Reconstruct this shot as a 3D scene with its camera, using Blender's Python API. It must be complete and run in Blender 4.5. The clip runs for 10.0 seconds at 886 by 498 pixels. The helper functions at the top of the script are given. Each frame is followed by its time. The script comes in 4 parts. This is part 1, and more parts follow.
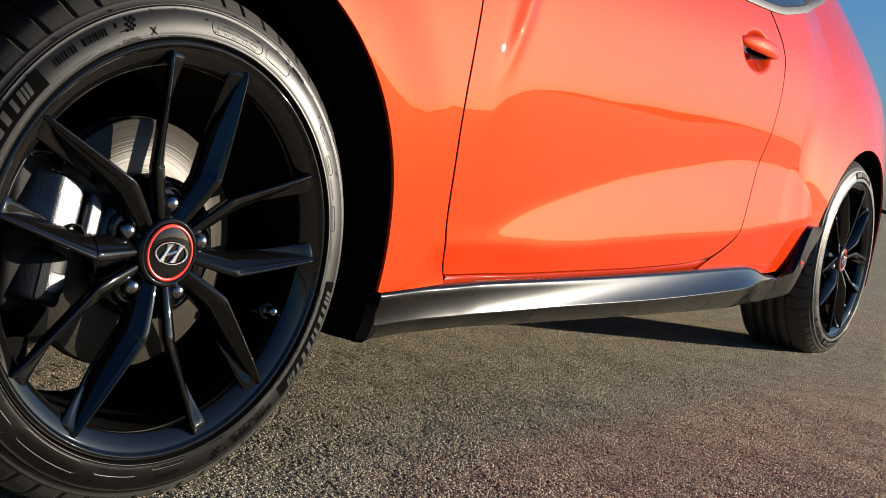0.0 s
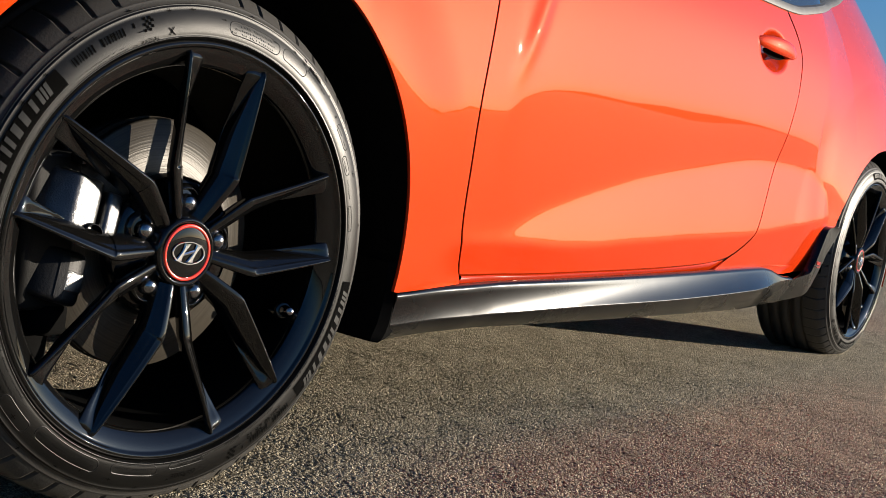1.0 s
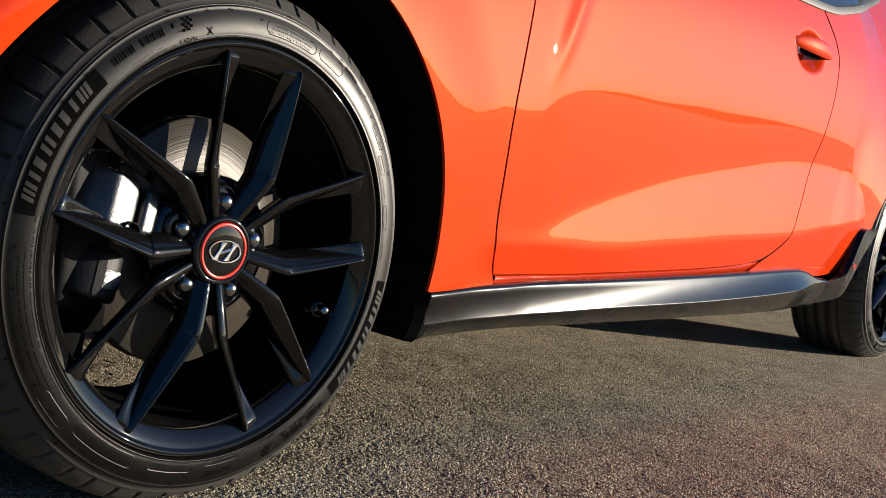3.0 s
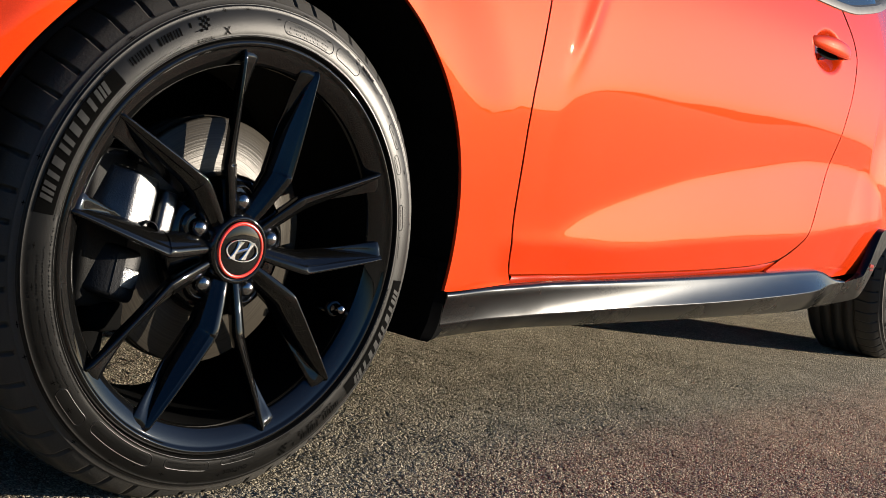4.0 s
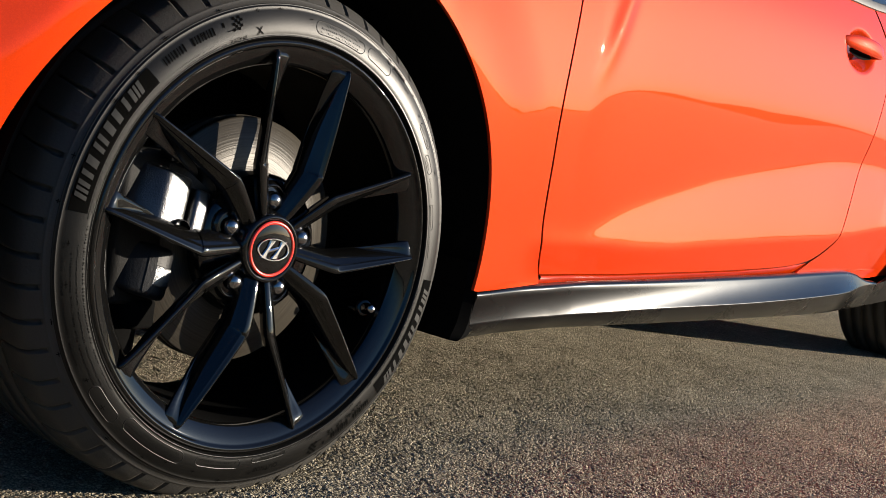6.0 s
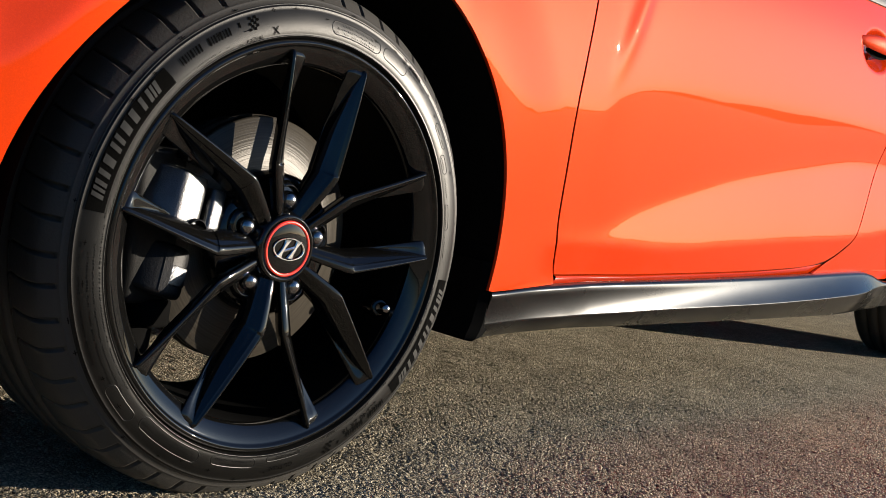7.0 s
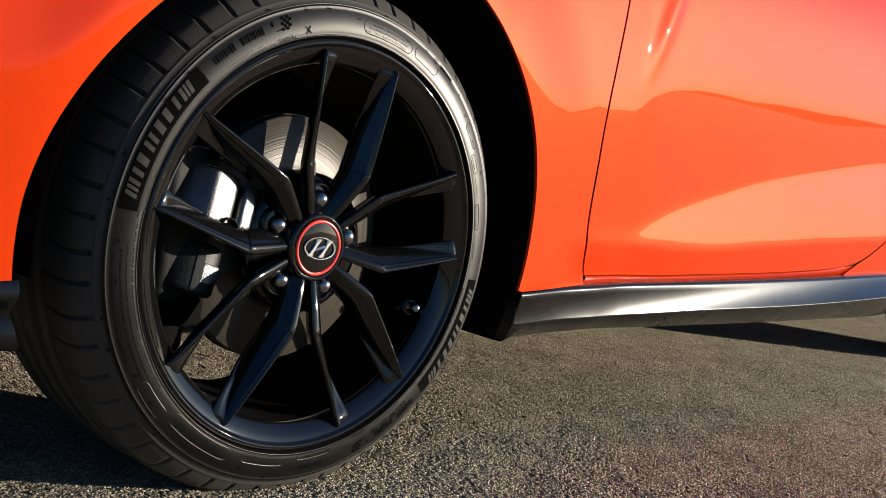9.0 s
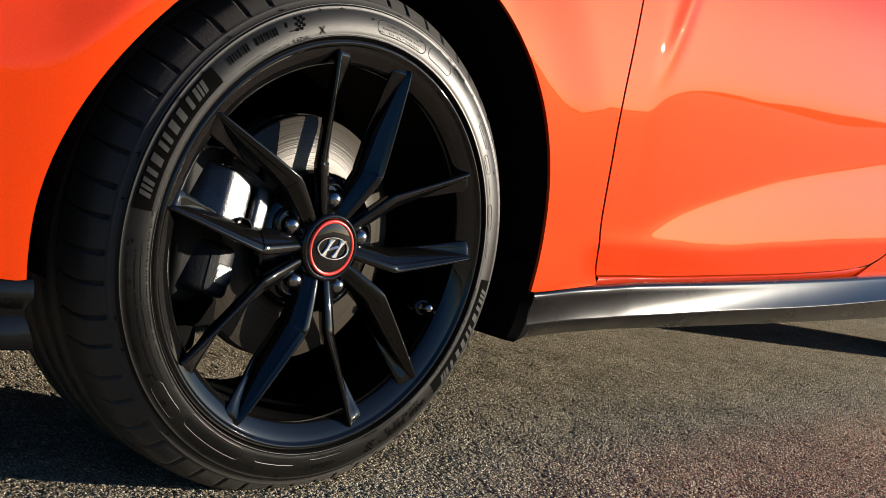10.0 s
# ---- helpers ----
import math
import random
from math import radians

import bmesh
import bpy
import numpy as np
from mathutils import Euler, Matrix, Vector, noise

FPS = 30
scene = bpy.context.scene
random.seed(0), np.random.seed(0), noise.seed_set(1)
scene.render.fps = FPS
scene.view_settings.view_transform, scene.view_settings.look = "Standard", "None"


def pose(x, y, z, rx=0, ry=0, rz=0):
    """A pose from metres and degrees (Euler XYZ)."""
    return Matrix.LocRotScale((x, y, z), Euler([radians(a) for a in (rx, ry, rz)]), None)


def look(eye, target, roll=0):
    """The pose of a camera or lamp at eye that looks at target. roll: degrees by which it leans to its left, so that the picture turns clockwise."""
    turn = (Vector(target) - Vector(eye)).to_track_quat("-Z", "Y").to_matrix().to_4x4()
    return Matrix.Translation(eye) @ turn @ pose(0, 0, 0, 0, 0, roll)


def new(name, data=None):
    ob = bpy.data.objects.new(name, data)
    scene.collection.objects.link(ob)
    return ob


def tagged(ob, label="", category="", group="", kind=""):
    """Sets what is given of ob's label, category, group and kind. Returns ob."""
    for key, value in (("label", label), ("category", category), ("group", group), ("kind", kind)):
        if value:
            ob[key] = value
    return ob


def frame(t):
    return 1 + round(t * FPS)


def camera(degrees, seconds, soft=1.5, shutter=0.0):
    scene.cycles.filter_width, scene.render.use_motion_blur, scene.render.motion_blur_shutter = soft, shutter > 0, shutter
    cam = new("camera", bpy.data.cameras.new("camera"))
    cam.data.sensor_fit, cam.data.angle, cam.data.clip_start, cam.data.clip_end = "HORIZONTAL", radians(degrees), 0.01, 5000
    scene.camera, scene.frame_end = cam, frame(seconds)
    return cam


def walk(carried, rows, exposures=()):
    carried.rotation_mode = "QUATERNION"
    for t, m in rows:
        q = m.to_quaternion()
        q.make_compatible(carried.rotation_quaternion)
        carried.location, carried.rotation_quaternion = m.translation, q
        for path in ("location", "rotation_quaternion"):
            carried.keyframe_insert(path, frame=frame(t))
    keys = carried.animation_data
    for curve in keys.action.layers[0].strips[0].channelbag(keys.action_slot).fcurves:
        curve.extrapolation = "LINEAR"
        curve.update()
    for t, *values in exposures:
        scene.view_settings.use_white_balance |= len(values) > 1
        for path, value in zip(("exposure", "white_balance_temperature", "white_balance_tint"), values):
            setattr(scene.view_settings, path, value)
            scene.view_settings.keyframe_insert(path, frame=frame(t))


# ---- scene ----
cam = camera(40.67, 10.0, soft=0.6)
# seconds, place, bearing from the y axis, pitch, lean
ROWS = [
    (0.0, -0.9750, -1.0456, 0.4900, 55.876, -5.105, 8.769),
    (0.5, -0.9758, -1.0447, 0.4898, 55.526, -5.152, 8.783),
    (1.0, -0.9767, -1.0438, 0.4896, 55.185, -5.203, 8.808),
    (1.5, -0.9775, -1.0429, 0.4894, 54.829, -5.250, 8.841),
    (2.0, -0.9784, -1.0420, 0.4892, 54.459, -5.308, 8.890),
    (2.5, -0.9792, -1.0411, 0.4890, 54.078, -5.371, 8.932),
    (4.0, -0.9818, -1.0394, 0.4884, 53.008, -5.556, 9.036),
    (4.5, -0.9826, -1.0388, 0.4883, 52.668, -5.612, 9.047),
    (5.0, -0.9835, -1.0383, 0.4881, 52.334, -5.664, 9.072),
    (5.5, -0.9842, -1.0375, 0.4879, 52.032, -5.717, 9.104),
    (7.0, -0.9862, -1.0352, 0.4874, 51.076, -5.880, 9.185),
    (7.5, -0.9869, -1.0345, 0.4873, 50.766, -5.924, 9.213),
    (8.0, -0.9876, -1.0334, 0.4872, 50.460, -5.988, 9.222),
    (8.5, -0.9884, -1.0324, 0.4870, 50.149, -6.046, 9.244),
    (9.0, -0.9891, -1.0314, 0.4869, 49.813, -6.111, 9.328),
    (9.5, -0.9899, -1.0303, 0.4868, 49.515, -6.166, 9.330),
    (10.0, -0.9906, -1.0293, 0.4867, 49.293, -6.192, 9.386),
]


def aim(bearing, pitch):
    b, p = radians(bearing), radians(pitch)
    return Vector((math.sin(b) * math.cos(p), math.cos(b) * math.cos(p), math.sin(p)))


walk(cam, [(t, look((x, y, z), Vector((x, y, z)) + aim(b, p), r)) for t, x, y, z, b, p, r in ROWS], exposures=[(0.0, 1.17), (10.0, 1.17)])

# ---------------------------------------------------------------- world and sun
SUN_AZ, SUN_EL = 41.0, 9.0          # degrees from the car's length axis towards the viewer's side, and above the ground
to_sun = Vector((math.cos(radians(SUN_EL)) * math.cos(radians(SUN_AZ)), -math.cos(radians(SUN_EL)) * math.sin(radians(SUN_AZ)), math.sin(radians(SUN_EL))))
world = bpy.data.worlds.new("sky")
scene.world = world
world.use_nodes = True
wn = world.node_tree.nodes
sky = wn.new("ShaderNodeTexSky")
sky.sky_type = "NISHITA"
sky.sun_disc = False
sky.sun_elevation = radians(SUN_EL)
sky.sun_rotation = math.atan2(to_sun.x, to_sun.y)
sky.air_density, sky.dust_density, sky.ozone_density = 1.0, 1.1, 6.0
wn["Background"].inputs["Strength"].default_value = 0.064
world.node_tree.links.new(sky.outputs[0], wn["Background"].inputs["Color"])
lamp = bpy.data.lights.new("sun", "SUN")
lamp.energy, lamp.angle, lamp.color = 5.0, radians(0.55), (0.93, 0.82, 0.675)
sun = new("sun", lamp)
sun.matrix_world = look((0, 0, 30), Vector((0, 0, 30)) - to_sun)


# ---------------------------------------------------------------- materials
def material(name, base, rough=0.5, metal=0.0, coat=0.0, coat_rough=0.03, spec=0.5):
    m = bpy.data.materials.new(name)
    m.use_nodes = True
    p = m.node_tree.nodes["Principled BSDF"]
    p.inputs["Base Color"].default_value = (*base, 1)
    p.inputs["Roughness"].default_value = rough
    p.inputs["Metallic"].default_value = metal
    p.inputs["Coat Weight"].default_value = coat
    p.inputs["Coat Roughness"].default_value = coat_rough
    p.inputs["Specular IOR Level"].default_value = spec
    return m, m.node_tree.nodes, m.node_tree.links, p


def coords(n):
    return n.new("ShaderNodeTexCoord").outputs["Object"]


def noise_tex(n, l, vec, scale, detail=4.0, rough=0.55):
    t = n.new("ShaderNodeTexNoise")
    t.inputs["Scale"].default_value, t.inputs["Detail"].default_value, t.inputs["Roughness"].default_value = scale, detail, rough
    l.new(vec, t.inputs["Vector"])
    return t


def ramp(n, l, fac, stops):
    r = n.new("ShaderNodeValToRGB")
    while len(r.color_ramp.elements) < len(stops):
        r.color_ramp.elements.new(0.5)
    for e, (pos, col) in zip(r.color_ramp.elements, stops):
        e.position = pos
        e.color = (*col, 1) if len(col) == 3 else col
    l.new(fac, r.inputs[0])
    return r


def bump(n, l, height, strength, distance, into, chain=None):
    b = n.new("ShaderNodeBump")
    b.inputs["Strength"].default_value, b.inputs["Distance"].default_value = strength, distance
    l.new(height, b.inputs["Height"])
    if chain:
        l.new(chain.outputs[0], b.inputs["Normal"])
    l.new(b.outputs[0], into.inputs["Normal"])
    return b


def grey(v):
    return (v, v, v)


def mat_paint():
    m, n, l, p = material("orange_metallic_paint", (0.48, 0.031, 0.001), 0.46, 0.16, 0.88, 0.012, 0.0)
    c = coords(n)
    v = n.new("ShaderNodeTexVoronoi")
    v.inputs["Scale"].default_value = 900
    l.new(c, v.inputs["Vector"])
    r = ramp(n, l, v.outputs["Color"], [(0.0, (0.475, 0.0285, 0.0008)), (0.55, (0.508, 0.0315, 0.001)), (1.0, (0.555, 0.037, 0.0014))])
    l.new(r.outputs[0], p.inputs["Base Color"])
    f = noise_tex(n, l, c, 700, 2)
    b = n.new("ShaderNodeBump")
    b.inputs["Strength"].default_value, b.inputs["Distance"].default_value = 0.03, 0.0004
    l.new(f.outputs[0], b.inputs["Height"])
    l.new(b.outputs[0], p.inputs["Normal"])
    peel = noise_tex(n, l, c, 420, 2, 0.5)
    b2 = n.new("ShaderNodeBump")
    b2.inputs["Strength"].default_value, b2.inputs["Distance"].default_value = 0.015, 0.0002
    l.new(peel.outputs[0], b2.inputs["Height"])
    l.new(b2.outputs[0], p.inputs["Coat Normal"])
    return m


def mat_skirt():
    m, n, l, p = material("dark_silver_paint", (0.05, 0.05, 0.05), 0.36, 0.85, 0.45, 0.06, 0.5)
    c = coords(n)
    f = noise_tex(n, l, c, 700, 2)
    r = ramp(n, l, f.outputs[0], [(0.3, (0.0085, 0.0093, 0.0106)), (0.7, (0.0125, 0.0135, 0.0152))])
    l.new(r.outputs[0], p.inputs["Base Color"])
    g = noise_tex(n, l, c, 6, 3)
    r2 = ramp(n, l, g.outputs[0], [(0.3, grey(0.26)), (0.7, grey(0.30))])
    l.new(r2.outputs[0], p.inputs["Roughness"])
    return m


def mat_gloss_black():
    m, n, l, p = material("gloss_black_wheel", (0.0025, 0.0025, 0.003), 0.4, 0.0, 1.0, 0.02, 0.0)
    p.inputs["Coat IOR"].default_value = 1.58
    c = coords(n)
    f = noise_tex(n, l, c, 38, 6, 0.7)
    r = ramp(n, l, f.outputs[0], [(0.35, grey(0.020)), (0.65, grey(0.038)), (0.85, grey(0.07))])
    l.new(r.outputs[0], p.inputs["Coat Roughness"])
    d = noise_tex(n, l, c, 900, 2, 0.8)
    dust = ramp(n, l, d.outputs[0], [(0.0, grey(0.0030)), (0.62, grey(0.0036)), (0.80, grey(0.007))])
    l.new(dust.outputs[0], p.inputs["Base Color"])
    return m


def mat_rubber():
    m, n, l, p = material("tyre_rubber", (0.006, 0.006, 0.006), 0.40, 0.0, spec=0.27)
    c = coords(n)
    f = noise_tex(n, l, c, 9, 5, 0.6)
    r = ramp(n, l, f.outputs[0], [(0.3, grey(0.0016)), (0.7, (0.0034, 0.0033, 0.0030))])
    l.new(r.outputs[0], p.inputs["Base Color"])
    r2 = ramp(n, l, f.outputs[0], [(0.3, grey(0.36)), (0.7, grey(0.43))])
    l.new(r2.outputs[0], p.inputs["Roughness"])
    g = noise_tex(n, l, c, 850, 3)
    bump(n, l, g.outputs[0], 0.18, 0.0005, p)
    return m


def mat_tread():
    m, n, l, p = material("tread_rubber", (0.046, 0.044, 0.041), 0.46, 0.0, spec=0.28)
    c = coords(n)
    g = noise_tex(n, l, c, 300, 4)
    bump(n, l, g.outputs[0], 0.35, 0.001, p)
    return m


def mat_plain(name, base, rough, metal=0.0, coat=0.0, grain=None, depth=0.001, strength=0.3, spec=0.5):
    m, n, l, p = material(name, base, rough, metal, coat, 0.03, spec)
    c = coords(n)
    f = noise_tex(n, l, c, 30, 4)
    lo, hi = [tuple(max(0, b * k) for b in base) for k in (0.8, 1.2)]
    r = ramp(n, l, f.outputs[0], [(0.3, lo), (0.7, hi)])
    l.new(r.outputs[0], p.inputs["Base Color"])
    if grain:
        g = noise_tex(n, l, c, grain, 3)
        bump(n, l, g.outputs[0], strength, depth, p)
    return m


def mat_disc():
    m, n, l, p = material("brake_disc_steel", (0.42, 0.39, 0.34), 0.46, 0.22)
    c = coords(n)
    sep = n.new("ShaderNodeSeparateXYZ")
    l.new(c, sep.inputs[0])
    cmb = n.new("ShaderNodeCombineXYZ")
    l.new(sep.outputs[0], cmb.inputs[0])
    l.new(sep.outputs[2], cmb.inputs[1])
    ln = n.new("ShaderNodeVectorMath")
    ln.operation = "LENGTH"
    l.new(cmb.outputs[0], ln.inputs[0])
    w = n.new("ShaderNodeTexNoise")
    w.noise_dimensions = "1D"
    w.inputs["Scale"].default_value, w.inputs["Detail"].default_value = 420, 4
    l.new(ln.outputs["Value"], w.inputs["W"])
    r = ramp(n, l, w.outputs[0], [(0.3, (0.034, 0.030, 0.0245)), (0.7, (0.060, 0.053, 0.043))])
    l.new(r.outputs[0], p.inputs["Base Color"])
    bump(n, l, w.outputs[0], 0.35, 0.0006, p)
    p.inputs["Anisotropic"].default_value = 0.8
    tn = n.new("ShaderNodeTangent")
    tn.direction_type, tn.axis = "RADIAL", "Y"
    l.new(tn.outputs[0], p.inputs["Tangent"])
    return m


def mat_asphalt():
    m, n, l, p = material("asphalt", (0.10, 0.09, 0.08), 0.9, 0.0, spec=0.06)
    c = coords(n)
    v = n.new("ShaderNodeTexVoronoi")
    v.inputs["Scale"].default_value = 190
    l.new(c, v.inputs["Vector"])
    e = n.new("ShaderNodeTexVoronoi")
    e.feature = "DISTANCE_TO_EDGE"
    e.inputs["Scale"].default_value = 190
    l.new(c, e.inputs["Vector"])
    fine = noise_tex(n, l, c, 520, 4, 0.7)
    patch = noise_tex(n, l, c, 85, 5, 0.75)
    mid = noise_tex(n, l, c, 9, 5, 0.65)
    big = noise_tex(n, l, c, 1.1, 4, 0.6)
    stones = ramp(n, l, v.outputs["Color"], [(0.0, (0.220, 0.197, 0.150)), (0.4, (0.318, 0.286, 0.217)), (0.75, (0.41, 0.369, 0.282)), (1.0, (0.54, 0.490, 0.390))])
    tar = ramp(n, l, e.outputs["Distance"], [(0.0, grey(0.25)), (0.08, grey(0.75)), (0.20, grey(1.2))])
    grit = ramp(n, l, fine.outputs[0], [(0.30, grey(0.62)), (0.55, grey(1.0)), (0.70, grey(1.42))])
    dip = ramp(n, l, patch.outputs[0], [(0.30, grey(0.55)), (0.48, grey(1.08)), (0.75, grey(1.32))])
    tint = ramp(n, l, big.outputs[0], [(0.3, (0.95, 0.92, 0.88)), (0.55, (1.0, 0.97, 0.93)), (0.75, (1.08, 1.03, 0.96))])
    worn = ramp(n, l, mid.outputs[0], [(0.3, grey(0.82)), (0.7, grey(1.18))])
    col = stones.outputs[0]
    for other in (tar, grit, dip, tint, worn):
        mul = n.new("ShaderNodeMixRGB")
        mul.blend_type = "MULTIPLY"
        mul.inputs[0].default_value = 1.0
        l.new(col, mul.inputs[1])
        l.new(other.outputs[0], mul.inputs[2])
        col = mul.outputs[0]
    l.new(col, p.inputs["Base Color"])
    b1 = bump(n, l, e.outputs["Distance"], 0.8, 0.0060, p)
    b2 = n.new("ShaderNodeBump")
    b2.inputs["Strength"].default_value, b2.inputs["Distance"].default_value = 0.5, 0.0010
    l.new(fine.outputs[0], b2.inputs["Height"])
    l.new(b1.outputs[0], b2.inputs["Normal"])
    l.new(b2.outputs[0], p.inputs["Normal"])
    return m


def mat_glass():
    m, n, l, p = material("tinted_glass", (0.02, 0.025, 0.03), 0.02, 0.0, spec=0.6)
    return m


PAINT, SKIRT, BLACK, RUBBER, TREAD = mat_paint(), mat_skirt(), mat_gloss_black(), mat_rubber(), mat_tread()
LINER = mat_plain("black_felt_liner", (0.004, 0.004, 0.004), 0.95, grain=600, strength=0.08, spec=0.03)
PLASTIC = mat_plain("black_plastic", (0.007, 0.007, 0.007), 0.6, grain=500, spec=0.15)
CHROME = mat_plain("dark_chrome", (0.30, 0.30, 0.31), 0.16, 1.0)
DISC = mat_disc()
CAST = mat_plain("cast_alloy", (0.105, 0.108, 0.112), 0.33, 1.0, grain=520, depth=0.0012, strength=0.5)
CAST_DARK = mat_plain("dark_cast_iron", (0.006, 0.0065, 0.008), 0.5, 0.0, grain=380, depth=0.001, strength=0.4, spec=0.25)
SHIELD = mat_plain("dark_steel_shield", (0.03, 0.026, 0.022), 0.6, 0.4, grain=120)
RED = mat_plain("red_trim", (0.72, 0.03, 0.015), 0.28, 0.0, 1.0)
SILVER = mat_plain("silver_emblem", (0.72, 0.72, 0.72), 0.2, 1.0)
# rim's inner barrel: even near-black, matte, almost no specular
BARREL = mat_plain("matte_black_barrel", (0.003, 0.003, 0.003), 0.65, spec=0.04)
TRIM = mat_plain("grey_window_trim", (0.075, 0.075, 0.073), 0.5, spec=0.3)
MARK = mat_plain("raised_rubber_lettering", (0.016, 0.016, 0.016), 0.6, spec=0.3)
PLATE = mat_plain("smooth_black_rubber", (0.002, 0.002, 0.002), 0.85, spec=0.02)
ASPHALT, GLASS = mat_asphalt(), mat_glass()
TAR = mat_plain("bitumen", (0.035, 0.031, 0.026), 0.8, spec=0.1)
HORIZON_DARK = mat_plain("dark_horizon_band", (0.03, 0.035, 0.02), 0.9)


# ---------------------------------------------------------------- mesh helpers
def part(name, bm, mat, parent=None, label="", smooth=True, angle=35.0):
    me = bpy.data.meshes.new(name)
    if smooth:
        for f in bm.faces:
            f.smooth = True
        for e in bm.edges:
            if len(e.link_faces) == 2 and e.calc_face_angle(0) > radians(angle):
                e.smooth = False
    bm.to_mesh(me)
    bm.free()
    me.materials.append(mat)
    ob = new(name, me)
    if parent:
        ob.parent = parent
    if label:
        tagged(ob, label)
    return ob


def grid_mesh(pts, close_u=False, close_v=False, bm=None, flip=False):
    """Quads over a 2D array of points."""
    bm = bm or bmesh.new()
    vs = [[bm.verts.new(p) for p in row] for row in pts]
    nu, nv = len(vs), len(vs[0])
    for i in range(nu if close_u else nu - 1):
        for j in range(nv if close_v else nv - 1):
            a, b, c, d = vs[i][j], vs[(i + 1) % nu][j], vs[(i + 1) % nu][(j + 1) % nv], vs[i][(j + 1) % nv]
            bm.faces.new((d, c, b, a) if flip else (a, b, c, d))
    return bm


def lathe(profile, n=96, bm=None, closed=False):
    """Turns a profile of (radius, y) about the y axis."""
    rows = []
    for i in range(n):
        a = 2 * math.pi * i / n
        rows.append([(r * math.sin(a), y, r * math.cos(a)) for r, y in profile])
    return grid_mesh(rows, close_u=True, close_v=closed, bm=bm)


def smooth_curve(xs, ys):
    """A smooth function through knots."""
    xs, ys = np.array(xs, float), np.array(ys, float)
    h, d = np.diff(xs), np.diff(ys) / np.diff(xs)
    m = np.concatenate([[d[0]], np.where(d[:-1] * d[1:] > 0, 2 * d[:-1] * d[1:] / np.where(d[:-1] + d[1:] == 0, 1, d[:-1] + d[1:]), 0), [d[-1]]])

    def f(x):
        x = np.asarray(x, float)
        q = np.clip(x, xs[0], xs[-1])
        i = np.clip(np.searchsorted(xs, q) - 1, 0, len(xs) - 2)
        t = (q - xs[i]) / h[i]
        return (ys[i] * (1 + 2 * t) * (1 - t) ** 2 + m[i] * h[i] * t * (1 - t) ** 2 + ys[i + 1] * t * t * (3 - 2 * t) + m[i + 1] * h[i] * t * t * (t - 1))
    return f


def step(a, b, x):
    t = np.clip((np.asarray(x, float) - a) / (b - a), 0, 1)
    return t * t * (3 - 2 * t)


def bevelled_box(size, bevel=0.004, segments=2, at=(0, 0, 0), bm=None):
    bm2 = bmesh.new()
    bmesh.ops.create_cube(bm2, size=1)
    for v in bm2.verts:
        v.co = Vector((v.co.x * size[0], v.co.y * size[1], v.co.z * size[2]))
    bmesh.ops.bevel(bm2, geom=bm2.edges[:], offset=bevel, segments=segments, affect="EDGES", profile=0.5)
    for v in bm2.verts:
        v.co += Vector(at)
    return bm2


# ---------------------------------------------------------------- the body's side, as depth over (x, z)
WHEEL_Z, TYRE_R, BASE = 0.312, 0.316, 2.85
MID_Y = 0.90                                   # the car's centre line
pool_low = smooth_curve([0.3, 0.77, 0.876, 0.956, 1.178, 1.444, 1.769, 2.176, 2.36], [0.338, 0.337, 0.334, 0.335, 0.348, 0.363, 0.379, 0.419, 0.441])
pool_high = smooth_curve([0.3, 0.70, 0.748, 0.80, 0.941, 1.155, 1.413, 1.80, 2.0, 2.146, 2.302, 2.36], [0.355, 0.357, 0.374, 0.393, 0.427, 0.470, 0.508, 0.551, 0.556, 0.549, 0.506, 0.448])
belt_low = smooth_curve([-0.8, -0.45, -0.40, -0.36, -0.32, -0.24, 0.0, 0.21, 0.272, 0.329, 0.393, 0.458, 0.546, 0.629, 0.683, 0.763, 0.859, 1.081, 1.348, 1.677, 2.004, 2.150, 2.190, 2.207, 2.25, 2.34, 2.42, 2.5], [0.440, 0.462, 0.472, 0.502, 0.542, 0.60, 0.66, 0.648, 0.602, 0.566, 0.540, 0.531, 0.532, 0.538, 0.572, 0.598, 0.609, 0.620, 0.630, 0.633, 0.627, 0.619, 0.606, 0.560, 0.537, 0.520, 0.49, 0.45])
belt_base = smooth_curve([-0.8, -0.2, 0.21, 0.272, 0.329, 0.393, 0.458, 0.546, 0.629, 0.683, 0.763, 0.859, 1.677, 2.004, 2.2, 2.36, 2.5], [0.60, 0.61, 0.648, 0.602, 0.566, 0.540, 0.531, 0.532, 0.538, 0.572, 0.598, 0.609, 0.633, 0.627, 0.613, 0.52, 0.44])
haunch_r = smooth_curve([1.9, 2.15, 2.33, 2.48, 2.65, 2.8, 3.3], [0.86, 0.745, 0.64, 0.59, 0.558, 0.55, 0.55])


def ease(z, at, width):
    t = (z - at) / width
    return 0.5 * width * (t + np.sqrt(1 + t * t))


